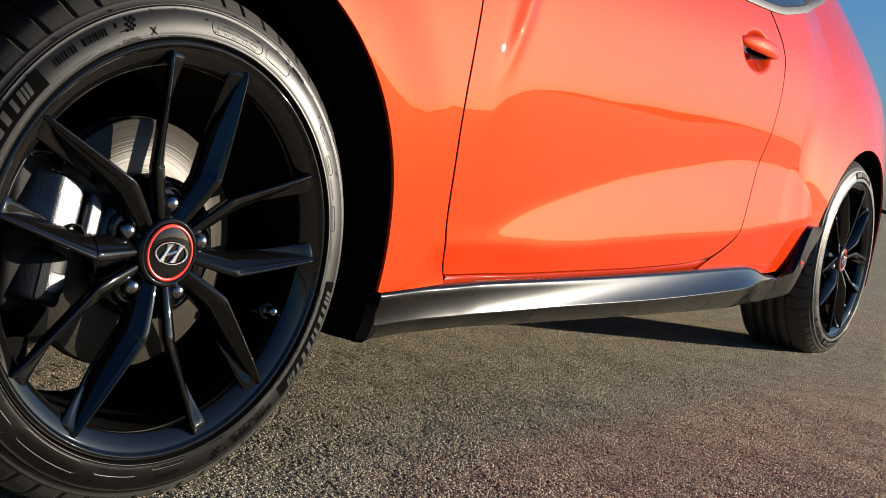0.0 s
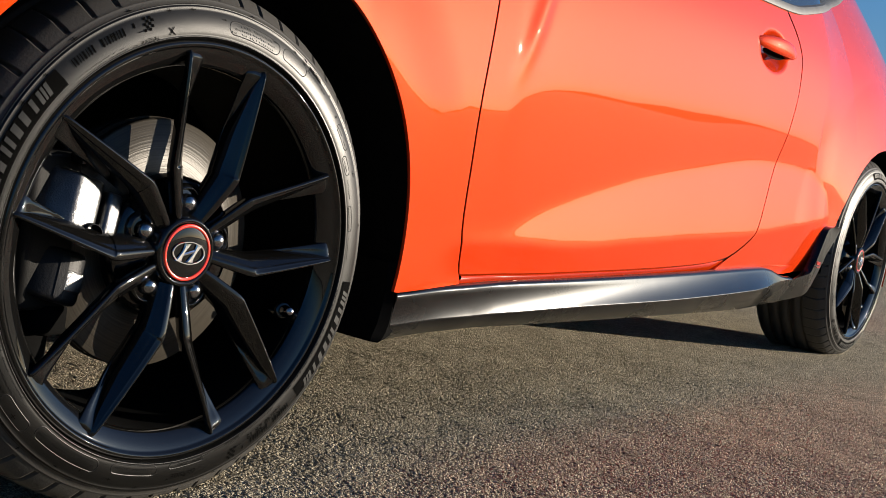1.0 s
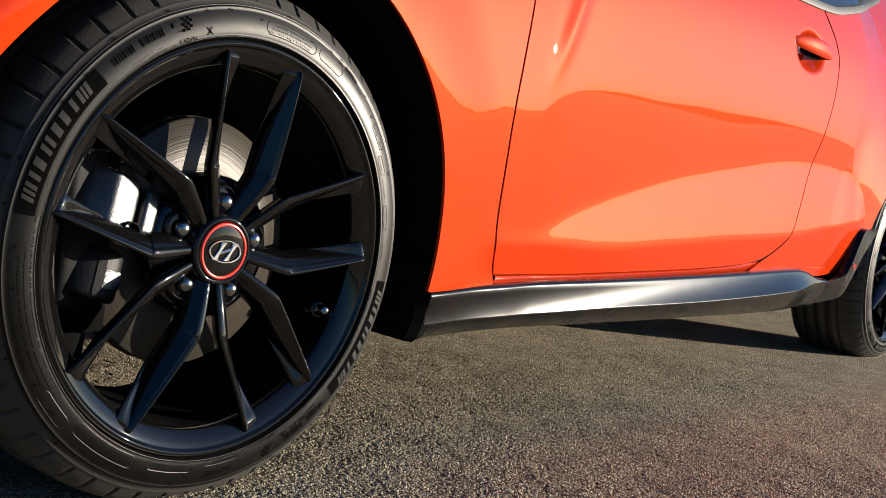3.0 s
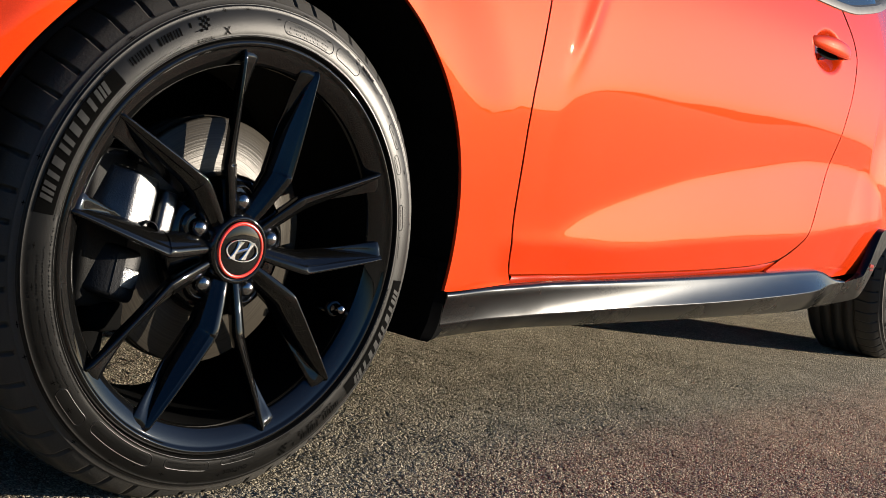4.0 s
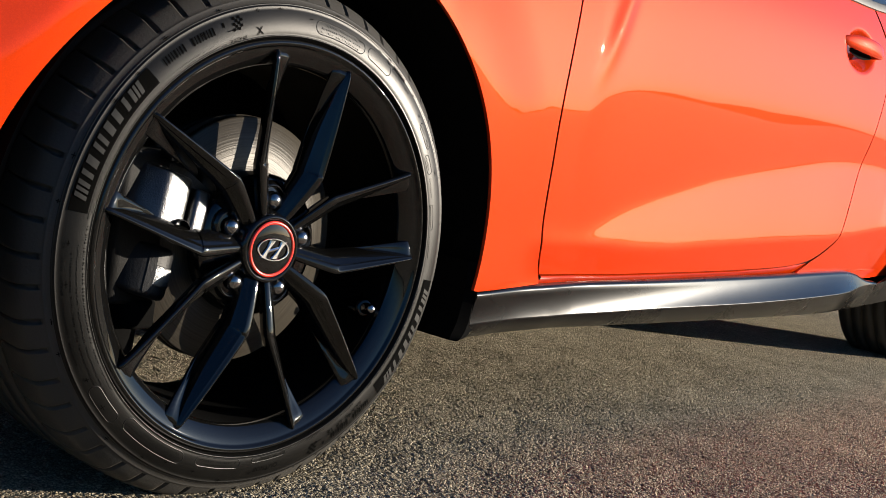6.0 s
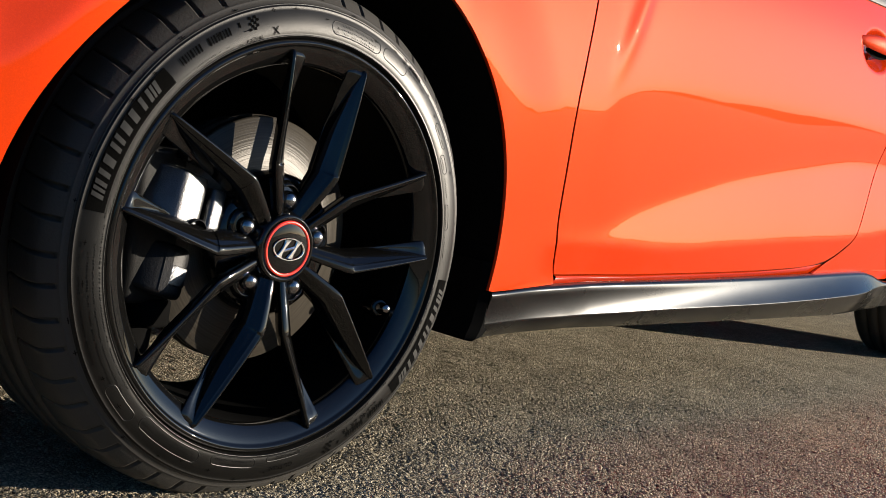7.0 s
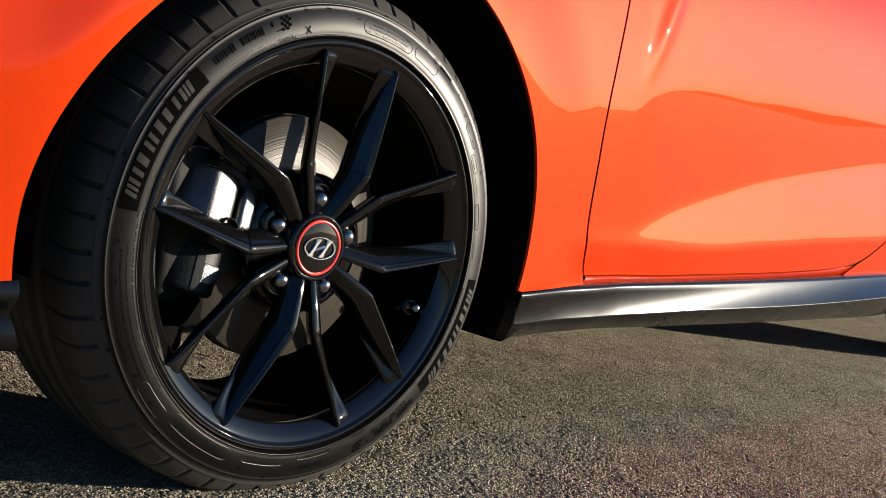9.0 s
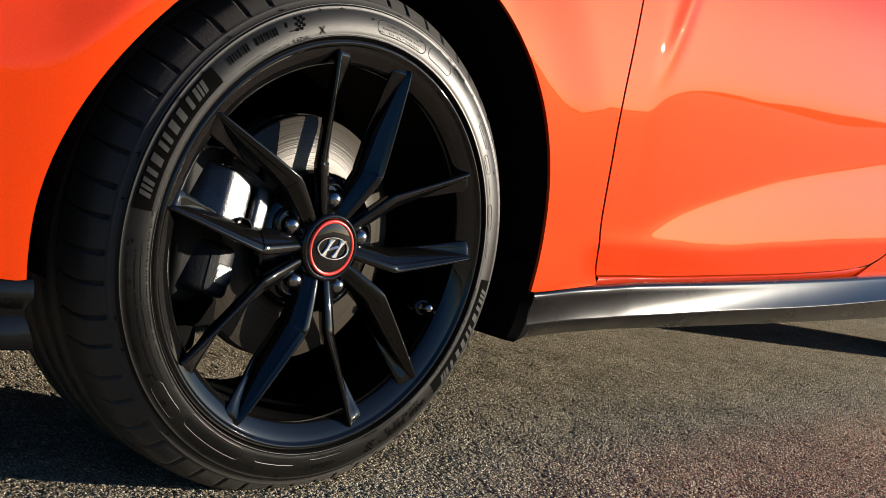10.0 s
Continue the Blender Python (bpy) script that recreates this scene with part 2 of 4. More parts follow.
def side(x, z, tuck=1.0):
    """y of the outer skin; the tilt of the surface changes at the creases named above."""
    x, z = np.asarray(x, float), np.asarray(z, float)
    amount = step(0.52, 0.70, x) * (1 - step(2.30, 2.46, x))

    back = step(1.3, 2.0, x) * (1 - step(2.30, 2.46, x))
    front = 1 - step(-0.36, -0.16, x)
    sill = step(0.50, 0.60, x) * (1 - step(2.20, 2.40, x))

    def prof(q, belt):
        s = -0.04 * q
        s = s + 0.13 * amount * ease(q, pool_low(x), 0.007)
        s = s - (0.03 + 0.13 * amount + 0.035 * back) * ease(q, pool_high(x), 0.013)
        s = s + (0.045 + 0.035 * back + 0.16 * front) * ease(q, belt + 0.006, 0.008)
        s = s + 0.27 * np.maximum(0, q - belt_base(x)) ** 2
        s = s + 0.22 * ease(q, 0.84, 0.08)
        s = s + 0.05 * ease(q, 0.96, 0.05)
        s = s + 0.18 * tuck * sill * (ease(pool_low(x) - 0.005 - q, 0.0, 0.004) - ease(0.282 - q, 0.0, 0.004))
        return s
    plan = -0.014 + 0.010 * x + 0.33 * np.maximum(0, -0.22 - x) ** 2 + (0.115 + 0.12 * np.maximum(0, z - 0.85)) * np.maximum(0, x - 2.6) ** 2
    y = plan + prof(z, belt_low(x) + (belt_base(x) - belt_low(x)) * step(0.60, 0.74, z) * step(2.1, 2.2, x)) - prof(np.full_like(z, 0.60), belt_base(x))
    # the fold that runs down the front of the door
    fold_x = 0.632 + 0.40 * (z - 0.55)
    y = y - 0.006 * step(0.57, 0.70, z) * np.exp(-((x - fold_x) / 0.022) ** 2)
    # haunch round the rear wheel, lip round both arches
    r = np.hypot(x - BASE, z - WHEEL_Z)
    y = y - 0.125 * ease(haunch_r(x) - r, 0.0, 0.004) * step(1.95, 2.15, x)
    y = y + 0.07 * ease(r - haunch_r(x), 0.0, 0.008) * step(1.75, 2.80, x)
    r0 = np.hypot(x - 0.024, z - 0.315)
    y = y - 0.009 * (1 - step(0.39, 0.55, r0))
    return y


def side_pts(xs, zs):
    ys = side(xs, zs)
    return [[Vector((float(a), float(b), float(c))) for a, b, c in zip(ra, rb, rc)] for ra, rb, rc in zip(np.atleast_2d(xs), np.atleast_2d(ys), np.atleast_2d(zs))]


def polyline_at(poly, centre, angle):
    """Distance from centre to a closed outline along a direction."""
    dx, dz = math.cos(angle), math.sin(angle)
    best = None
    for (x0, z0), (x1, z1) in zip(poly[:-1], poly[1:]):
        ex, ez = x1 - x0, z1 - z0
        den = dx * ez - dz * ex
        if abs(den) < 1e-9:
            continue
        t = ((x0 - centre[0]) * ez - (z0 - centre[1]) * ex) / den
        u = ((x0 - centre[0]) * dz - (z0 - centre[1]) * dx) / den
        if t > 0 and -1e-6 <= u <= 1 + 1e-6 and (best is None or t > best):
            best = t
    return best


def arch_panel(centre, radius, outline, angles, rings, squash=1.0, widen=0.0, reach=0.24):
    """A body panel round a wheel arch: rays from the arch to the outline."""
    xs, zs = [], []
    for a in angles:
        far = polyline_at(outline, centre, a)
        rx, rz = radius, radius * squash
        near = 1 / math.hypot(math.cos(a) / rx, math.sin(a) / rz) + widen * float(step(math.pi - reach, math.pi - 0.02, a))
        far = max(far or near + 0.01, near + 0.004)
        s = np.linspace(0, 1, rings) ** 1.25
        d = near + (far - near) * s
        xs.append(centre[0] + d * math.cos(a))
        zs.append(centre[1] + d * math.sin(a))
    return np.array(xs), np.array(zs)


def panel(name, xs, zs, parent, label="", fold=0.022, sides="lrtb", mat=None, arch_fold=None):
    pts = side_pts(xs, zs)
    bm = bmesh.new()
    vs = [[bm.verts.new(p) for p in row] for row in pts]
    for i in range(len(vs) - 1):
        for j in range(len(vs[0]) - 1):
            bm.faces.new((vs[i][j], vs[i][j + 1], vs[i + 1][j + 1], vs[i + 1][j]))
    edges = {"l": vs[0], "r": vs[-1], "b": [r[0] for r in vs], "t": [r[-1] for r in vs]}
    for key in sides:
        line = edges[key]
        first = [bm.verts.new(v.co + Vector((0, 0.0015, 0))) for v in line]
        inner = [bm.verts.new(v.co + Vector((0, arch_fold if arch_fold and key == "b" else fold, 0))) for v in line]
        for i in range(len(line) - 1):
            bm.faces.new((line[i], line[i + 1], first[i + 1], first[i]))
            wall = bm.faces.new((first[i], first[i + 1], inner[i + 1], inner[i]))
            wall.material_index = 0 if arch_fold and (key == "b" or line[i].co.z < 0.322) else 1
    bmesh.ops.recalc_face_normals(bm, faces=bm.faces[:])
    ob = part(name, bm, mat or PAINT, parent, label, angle=50)
    ob.data.materials.append(LINER)
    return ob


# ---------------------------------------------------------------- ground and distance
def value_noise(px, py, cell, seed):
    """Smooth random heights over the plane, one value a cell."""
    rng = np.random.RandomState(seed)
    table = rng.rand(256, 256)
    qx, qy = px / cell, py / cell
    ix, iy = np.floor(qx).astype(int), np.floor(qy).astype(int)
    fx, fy = qx - ix, qy - iy
    fx, fy = fx * fx * (3 - 2 * fx), fy * fy * (3 - 2 * fy)
    v = lambda i, j: table[i % 256, j % 256]
    return (v(ix, iy) * (1 - fx) + v(ix + 1, iy) * fx) * (1 - fy) + (v(ix, iy + 1) * (1 - fx) + v(ix + 1, iy + 1) * fx) * fy


def lines(lo, hi, fine, reach, coarse, to):
    """Grid lines: fine between lo and hi, slowly coarser up to to, then wide steps out to the horizon."""
    near = list(np.arange(lo, hi, fine))
    out, gap, q = [], fine, hi
    while q < reach:
        gap = min(gap * 1.015, coarse) if q < to else gap * 1.35
        out.append(q)
        q += gap
    out.append(reach)
    low, gap, q = [], fine, lo
    while q > -reach:
        gap *= 1.35
        q -= gap
        low.append(max(q, -reach))
    return np.array(low[::-1] + near + out)


def stones(px, py, cell, seed, gone):
    """Heights of a bed of rounded stones, one to a cell, some of them missing."""
    rng = np.random.RandomState(seed)
    jx, jy, lift, size, lost = [rng.rand(512, 512) for _ in range(5)]
    ix, iy = np.floor(px / cell).astype(int), np.floor(py / cell).astype(int)
    best = np.full(px.shape, -1.0)
    for di in (-1, 0, 1):
        for dj in (-1, 0, 1):
            i, j = (ix + di) % 512, (iy + dj) % 512
            cx, cy = (ix + di + 0.15 + 0.7 * jx[i, j]) * cell, (iy + dj + 0.15 + 0.7 * jy[i, j]) * cell
            rad = cell * (0.44 + 0.34 * size[i, j])
            d = ((px - cx) ** 2 + (py - cy) ** 2) / (rad * rad)
            h = np.where((d < 1) & (lost[i, j] > gone), 0.45 * np.sqrt(np.clip(1 - d, 0, 1)) + 0.55 * lift[i, j], -1.0)
            best = np.maximum(best, h)
    return best


gx, gy = lines(-0.45, 1.15, 0.0022, 1500, 0.0055, 1.95), lines(-0.62, 0.25, 0.0022, 1500, 0.0055, 0.95)
GX, GY = np.meshgrid(gx, gy, indexing="ij")
bed = np.maximum(stones(GX + 5, GY + 5, 0.0049, 1, 0.12), stones(GX + 7, GY + 3, 0.0036, 2, 0.45) - 0.15)
relief = 0.0018 * np.clip(bed, -0.4, 1.0) + 0.0014 * (value_noise(GX, GY, 0.03, 3) - 0.5) + 0.0015 * (value_noise(GX, GY, 0.09, 4) - 0.5)
fade = step(-0.45, -0.40, GX) * (1 - step(1.80, 1.95, GX)) * step(-0.62, -0.56, GY) * (1 - step(0.80, 0.95, GY))
GZ = (relief - 0.0006) * fade + 0.0100
gap = (bed < -0.1) & (fade > 0.5)
nx_, ny_ = GX.shape
index = np.arange(nx_ * ny_).reshape(nx_, ny_)
quads = np.stack([index[:-1, :-1], index[1:, :-1], index[1:, 1:], index[:-1, 1:]], -1).reshape(-1, 4)
me = bpy.data.meshes.new("ground")
me.from_pydata(np.stack([GX, GY, GZ], -1).reshape(-1, 3).tolist(), [], quads.tolist())
me.polygons.foreach_set("use_smooth", [True] * len(me.polygons))
me.materials.append(ASPHALT)
me.materials.append(TAR)
low = gap[:-1, :-1].astype(int) + gap[1:, :-1] + gap[1:, 1:] + gap[:-1, 1:]
me.polygons.foreach_set("material_index", (low >= 3).astype(np.int32).reshape(-1))
ground = new("ground", me)
tagged(ground, "grey-brown coarse weathered asphalt of an open lot", "ground", kind="structure")

# unseen dark band, added to close the horizon and edge the paint's reflections
bm = bmesh.new()
rows = []
for i in range(361):
    a = math.radians(i)
    h = 0.5 + 1.3 * abs(noise.noise((math.cos(a) * 9, math.sin(a) * 9, 3))) + 0.5 * noise.noise((math.cos(a) * 40, math.sin(a) * 40, 1))
    rows.append([(130 * math.cos(a), 130 * math.sin(a), 0.0), (130 * math.cos(a), 130 * math.sin(a), max(0.25, h))])
grid_mesh(rows, bm=bm)
tagged(part("backdrop", bm, HORIZON_DARK), "added low dark band that closes the horizon, unseen", "trees", kind="structure")

# ---------------------------------------------------------------- the car
car = new("car")
tagged(car, "orange metallic three-door hatchback with black wheels parked on asphalt", "car")

# front fender and bumper corner round the front arch
FC, FR = (0.024, 0.315), 0.394


gap_line = smooth_curve([0.262, 0.270, 0.283, 0.324, 0.37, 0.45, 0.55, 0.62, 0.69, 0.80, 0.94], [0.612, 0.608, 0.599, 0.582, 0.5715, 0.563, 0.5545, 0.5590, 0.567, 0.582, 0.605])


def gap_front(z):
    return float(gap_line(z))


fender_out = [(0.430, 0.2570)] + [(0.606, 0.2640)] + [(gap_front(z) - 0.0026, z) for z in np.linspace(0.270, 0.90, 24)] + [(0.30, 0.93), (-0.30, 0.86), (-0.62, 0.74), (-0.78, 0.58), (-0.80, 0.40), (-0.78, 0.2715), (-0.392, 0.2715)]
a0, a1 = math.atan2(0.2570 - FC[1], 0.421 - FC[0]), math.pi + math.asin((FC[1] - 0.2715) / FR)
corner_angles = [math.atan2(z - FC[1], x - FC[0]) % (2 * math.pi) for x, z in fender_out[1:-1]]
angles = sorted([a0] + [a0 + (a1 - a0) * i / 180 for i in range(1, 180)] + [a if a < math.pi * 1.5 else a - 2 * math.pi for a in corner_angles if a0 < (a if a < math.pi * 1.5 else a - 2 * math.pi) < a1] + [a1])
xs, zs = arch_panel(FC, FR, fender_out, angles, 44, squash=0.955, widen=0.021, reach=0.75)
panel("front_fender", xs, zs, car, "orange metallic front fender with round wheel arch", arch_fold=0.006)


def lower_bumper():
    rows = []
    for x in np.linspace(-0.380, -0.80, 24):
        base = float(side(x, 0.2715))
        prof = [(0.2690, 0.003), (0.262, -0.001), (0.252, -0.001), (0.246, 0.004), (0.238, 0.012), (0.230, 0.013), (0.222, 0.008), (0.205, 0.004), (0.199, 0.006), (0.195, 0.016), (0.195, 0.2)]
        rows.append([(x + 0.012 * max(0, 0.235 - z) / 0.04, base + d, z) for z, d in prof])
    bm = grid_mesh(rows)
    bm.verts.ensure_lookup_table()
    edge = [bm.verts[i] for i in range(10)]
    inner = [bm.verts.new(v.co + Vector((-0.004, 0.03, 0))) for v in edge]
    for i in range(9):
        bm.faces.new((edge[i], edge[i + 1], inner[i + 1], inner[i]))
    bmesh.ops.recalc_face_normals(bm, faces=bm.faces[:])
    return part("front_lip", bm, SKIRT, car, "dark silver lower bumper lip")


lower_bumper()

# door, by four edge curves
door_low = smooth_curve([0.55, 0.785, 0.977, 1.205, 1.477, 1.60, 1.68, 1.75], [0.280, 0.2815, 0.286, 0.291, 0.300, 0.308, 0.320, 0.335])


def door_bottom(x):
    return float(door_low(x))


edge_z = [0.320, 0.335, 0.384, 0.454, 0.510, 0.560, 0.613, 0.664, 0.729, 0.772, 0.815, 0.854, 0.892, 0.922, 0.940]
edge_x = [1.680, 1.723, 1.808, 1.848, 1.873, 1.899, 1.923, 1.940, 1.960, 1.966, 1.969, 1.950, 1.911, 1.8745, 1.856]
door_rear = smooth_curve(edge_z, edge_x)
NU, NV = 260, 150
us, vs_ = np.linspace(0, 1, NU), np.linspace(0, 1, NV)
X, Z = np.zeros((NU, NV)), np.zeros((NU, NV))
for i, u in enumerate(us):
    for j, v in enumerate(vs_):
        zl, zr = 0.280 + 0.640 * v, 0.320 + 0.603 * v
        x00, x10, x01, x11 = gap_front(0.280) + 0.0024, 1.680, gap_front(0.92) + 0.0024, float(door_rear(0.923))
        xl, xr = gap_front(zl) + 0.0024, float(door_rear(zr))
        xb, xt = x00 + (x10 - x00) * u, x01 + (x11 - x01) * u
        zb, zt = door_bottom(xb), 0.92 + 0.003 * u
        x = (1 - u) * xl + u * xr + (1 - v) * xb + v * xt - ((1 - u) * (1 - v) * x00 + u * (1 - v) * x10 + (1 - u) * v * x01 + u * v * x11)
        z = (1 - u) * zl + u * zr + (1 - v) * zb + v * zt - ((1 - u) * (1 - v) * 0.280 + u * (1 - v) * 0.320 + (1 - u) * v * 0.92 + u * v * 0.923)
        X[i, j], Z[i, j] = x, z
plain_side = side
HANDLE_X, HANDLE_Z = 1.760, 0.811


def side_with_scoop(x, z):
    """The door's skin with the hollow behind the handle."""
    x, z = np.asarray(x, float), np.asarray(z, float)
    q = np.hypot((x - HANDLE_X - 0.008) / 0.105, (z - HANDLE_Z) / 0.052)
    return plain_side(x, z) + 0.032 * (1 - step(0.35, 1.0, q))


side = side_with_scoop
door = panel("door", X, Z, car, "long orange metallic door with sculpted lower flank", fold=0.02)
side = plain_side

# black seals behind the shut lines
def seal(name, path):
    rows = []
    for k, (x, z) in enumerate(path):
        x1, z1 = path[max(k - 1, 0)]
        x2, z2 = path[min(k + 1, len(path) - 1)]
        d = Vector((x2 - x1, z2 - z1)).normalized()
        y = float(side(x, z)) + 0.0045
        rows.append([(x - d.y * o, y + 0.002 * (abs(o) > 0.003), z + d.x * o) for o in (-0.009, -0.003, 0.003, 0.009)])
    bm = grid_mesh(rows)
    bmesh.ops.recalc_face_normals(bm, faces=bm.faces[:])
    return part(name, bm, LINER, door)


seal("door_seal", [(gap_front(z), z) for z in np.linspace(0.268, 0.92, 60)])
seal("door_seal", [(x, door_bottom(x) - 0.0018) for x in np.linspace(0.60, 1.68, 60)] + [(float(door_rear(z)) + 0.002, z) for z in np.linspace(0.325, 0.92, 60)])

# rocker strip under the door and rear quarter panel
top_edge = smooth_curve([0.40, 0.60, 0.79, 0.98, 1.21, 1.486, 1.823, 1.925, 1.985, 2.04, 2.10, 2.185], [0.2545, 0.262, 0.268, 0.272, 0.277, 0.283, 0.292, 0.2935, 0.289, 0.279, 0.270, 0.266])
crease_low = smooth_curve([0.40, 0.456, 0.723, 0.981, 1.341, 1.818, 2.0, 2.151, 2.2], [0.204, 0.207, 0.214, 0.222, 0.229, 0.246, 0.256, 0.264, 0.266])
def skirt_top(x):
    return float(top_edge(x))


rows = []
for x in np.linspace(0.607, 1.72, 60):
    zb, zt = skirt_top(x) - 0.006, door_bottom(x) - 0.0018
    y0 = float(side(x, 0.30))
    h = zt - zb
    rows.append([(x, y0 + 0.016, zb), (x, y0 + 0.009, zb + 0.35 * h), (x, y0 + 0.004, zb + 0.65 * h), (x, y0 + 0.0015, zb + 0.85 * h), (x, y0 + 0.003, zt - 0.001), (x, y0 + 0.008, zt + 0.0005), (x, y0 + 0.03, zt + 0.003)])
bm = grid_mesh(rows)
bmesh.ops.recalc_face_normals(bm, faces=bm.faces[:])
part("rocker_strip", bm, PAINT, car)

RC, RR = (2.82, 0.312), 0.430
def gap_outline(z0, z1, n):
    """The door's rear edge, moved outwards by the shut line's width."""
    pts = []
    for z in np.linspace(z0, z1, n):
        dx = float(door_rear(z + 0.002) - door_rear(z - 0.002)) / 0.004
        k = (0.0046 + 0.003 * float(step(0.70, 0.85, z))) / math.hypot(1, dx)
        pts.append((float(door_rear(z)) + k, z - k * dx))
    return pts


quarter_out = [(2.35, 0.285), (2.185, 0.268), (2.04, 0.280), (1.925, 0.292), (1.63, 0.289), (1.688, 0.3175)] + gap_outline(0.335, 0.921, 36) + [(1.99, 0.934), (2.10, 0.954), (2.22, 0.978), (2.344, 1.002), (2.46, 1.028), (2.588, 1.058), (2.687, 1.088), (2.80, 1.129), (2.90, 1.174), (2.97, 1.25), (3.10, 1.22), (3.40, 1.04), (3.58, 0.90), (3.64, 0.70), (3.62, 0.45), (3.55, 0.25), (3.24, 0.22)]
b0, b1 = math.atan2(0.22 - RC[1], 3.24 - RC[0]), math.pi - math.atan2(0.285 - RC[1], 0.5)
corner_angles = [math.atan2(z - RC[1], x - RC[0]) % (2 * math.pi) for x, z in quarter_out]
corner_angles = [a - 2 * math.pi if a > 1.6 * math.pi else a for a in corner_angles]
angles = sorted([b0 + (b1 - b0) * i / 420 for i in range(421)] + [a for a in corner_angles if b0 < a < b1])
xs, zs = arch_panel(RC, RR, quarter_out, angles, 130, squash=0.81, widen=0.085)
panel("rear_quarter", xs, zs, car, "orange metallic rear quarter panel with swollen haunch", arch_fold=0.006)

# window, trim and the rest of the shell
def strip(name, path, width, proud, mat, parent, label=""):
    rows = []
    for k, (x, z) in enumerate(path):
        x2, z2 = path[min(k + 1, len(path) - 1)]
        x1, z1 = path[max(k - 1, 0)]
        d = Vector((x2 - x1, z2 - z1)).normalized()
        nx, nz = -d.y, d.x
        row = []
        for s, o in ((0, 0.004), (0.15, -proud * 0.7), (0.5, -proud), (0.85, -proud * 0.7), (1, 0.004)):
            px, pz = x + nx * width * s, z + nz * width * s
            row.append((px, float(side(px, pz)) + o, pz))
        rows.append(row)
    bm = grid_mesh(rows)
    bmesh.ops.recalc_face_normals(bm, faces=bm.faces[:])
    return part(name, bm, mat, parent, label)


window_low = smooth_curve([0.9, 1.60, 1.775, 1.88, 1.97, 2.10, 2.22, 2.344, 2.46, 2.588, 2.687, 2.80, 2.90], [0.908, 0.912, 0.9165, 0.9213, 0.9285, 0.9506, 0.974, 0.9983, 1.024, 1.0546, 1.084, 1.125, 1.17])
path = [(x, float(window_low(x))) for x in np.linspace(0.85, 2.89, 130)]
strip("window_trim", path, 0.025, 0.006, TRIM, car, "satin grey window surround")
rows = []
for x in np.linspace(0.85, 2.89, 64):
    lo = float(window_low(x)) + 0.016
    hi = 1.30 - 0.05 * ((x - 1.6) / 0.9) ** 2
    rows.append([(x, float(side(x, z)) + 0.004, z) for z in np.linspace(lo, max(hi, lo + 0.01), 12)])
bm = grid_mesh(rows)
bmesh.ops.recalc_face_normals(bm, faces=bm.faces[:])
part("side_window", bm, GLASS, car, "dark tinted side window")

roof_line = smooth_curve([-0.85, -0.5, 0.35, 0.95, 1.35, 1.9, 2.5, 2.9, 3.3, 3.55, 3.66], [0.60, 0.78, 0.95, 1.20, 1.36, 1.39, 1.36, 1.27, 1.10, 0.95, 0.70])
rows = []
for x in np.linspace(-0.85, 3.66, 80):
    top = float(roof_line(x))
    edge_z_ = min(top - 0.01, 1.27) if x > 0.6 else top - 0.03
    y0 = float(side(x, min(edge_z_, 0.915 if x < 0.6 else edge_z_))) + 0.004
    row = []
    for s in np.linspace(0, 1, 21):
        y = y0 + (2 * (MID_Y - y0)) * s
        q = abs(2 * s - 1)
        row.append((x, y, edge_z_ + (top + 0.03 - edge_z_) * (1 - q ** 3)))
    rows.append(row)
bm = grid_mesh(rows)
bmesh.ops.recalc_face_normals(bm, faces=bm.faces[:])
part("roof", bm, PAINT, car, "orange metallic bonnet and roof")

# far side, nose, tail and floor close the shell
rows = []
for x in np.linspace(-0.80, 3.62, 60):
    rows.append([(x, 2 * MID_Y - float(side(x, z)) - 0.002, z) for z in np.linspace(0.24 if not (abs(x) < 0.4 or abs(x - BASE) < 0.39) else 0.31 + math.sqrt(max(0.0, 0.16 - min(abs(x), abs(x - BASE)) ** 2)), max(0.32, min(0.93 if x < 0.6 else 1.27, float(roof_line(x)))), 24)])
bm = grid_mesh(rows)
bmesh.ops.recalc_face_normals(bm, faces=bm.faces[:])
part("far_side", bm, PAINT, car)
for name, x, top in (("nose", -0.80, 0.66), ("tail", 3.60, 0.78)):
    y0 = float(side(x, 0.5)) + 0.05
    sgn = -1 if x < 0 else 1
    rows = []
    for s in np.linspace(0, 1, 25):
        y = y0 + 2 * (MID_Y - y0) * s
        bulge = 0.10 * (1 - (2 * s - 1) ** 4)
        rows.append([(x + sgn * (bulge * (1 - abs(z - 0.5) * 0.8)), y, z) for z in np.linspace(0.22, top, 10)])
    bm = grid_mesh(rows)
    bmesh.ops.recalc_face_normals(bm, faces=bm.faces[:])
    part(name, bm, PAINT, car)
bm = bevelled_box((1.80, 1.66, 0.05), 0.01, at=(1.35, MID_Y + 0.02, 0.225))
part("underbody", bm, PLASTIC, car)
bm = bevelled_box((0.30, 1.60, 0.05), 0.01, at=(-0.62, MID_Y, 0.225))
part("front_undertray", bm, PLASTIC, car)
bm = bevelled_box((0.84, 0.04, 0.40), 0.01, at=(0.02, 0.62, 0.36))
part("front_subframe", bm, LINER, car)
bm = bevelled_box((0.30, 1.45, 0.05), 0.01, at=(3.38, MID_Y, 0.30))
part("rear_undertray", bm, PLASTIC, car)


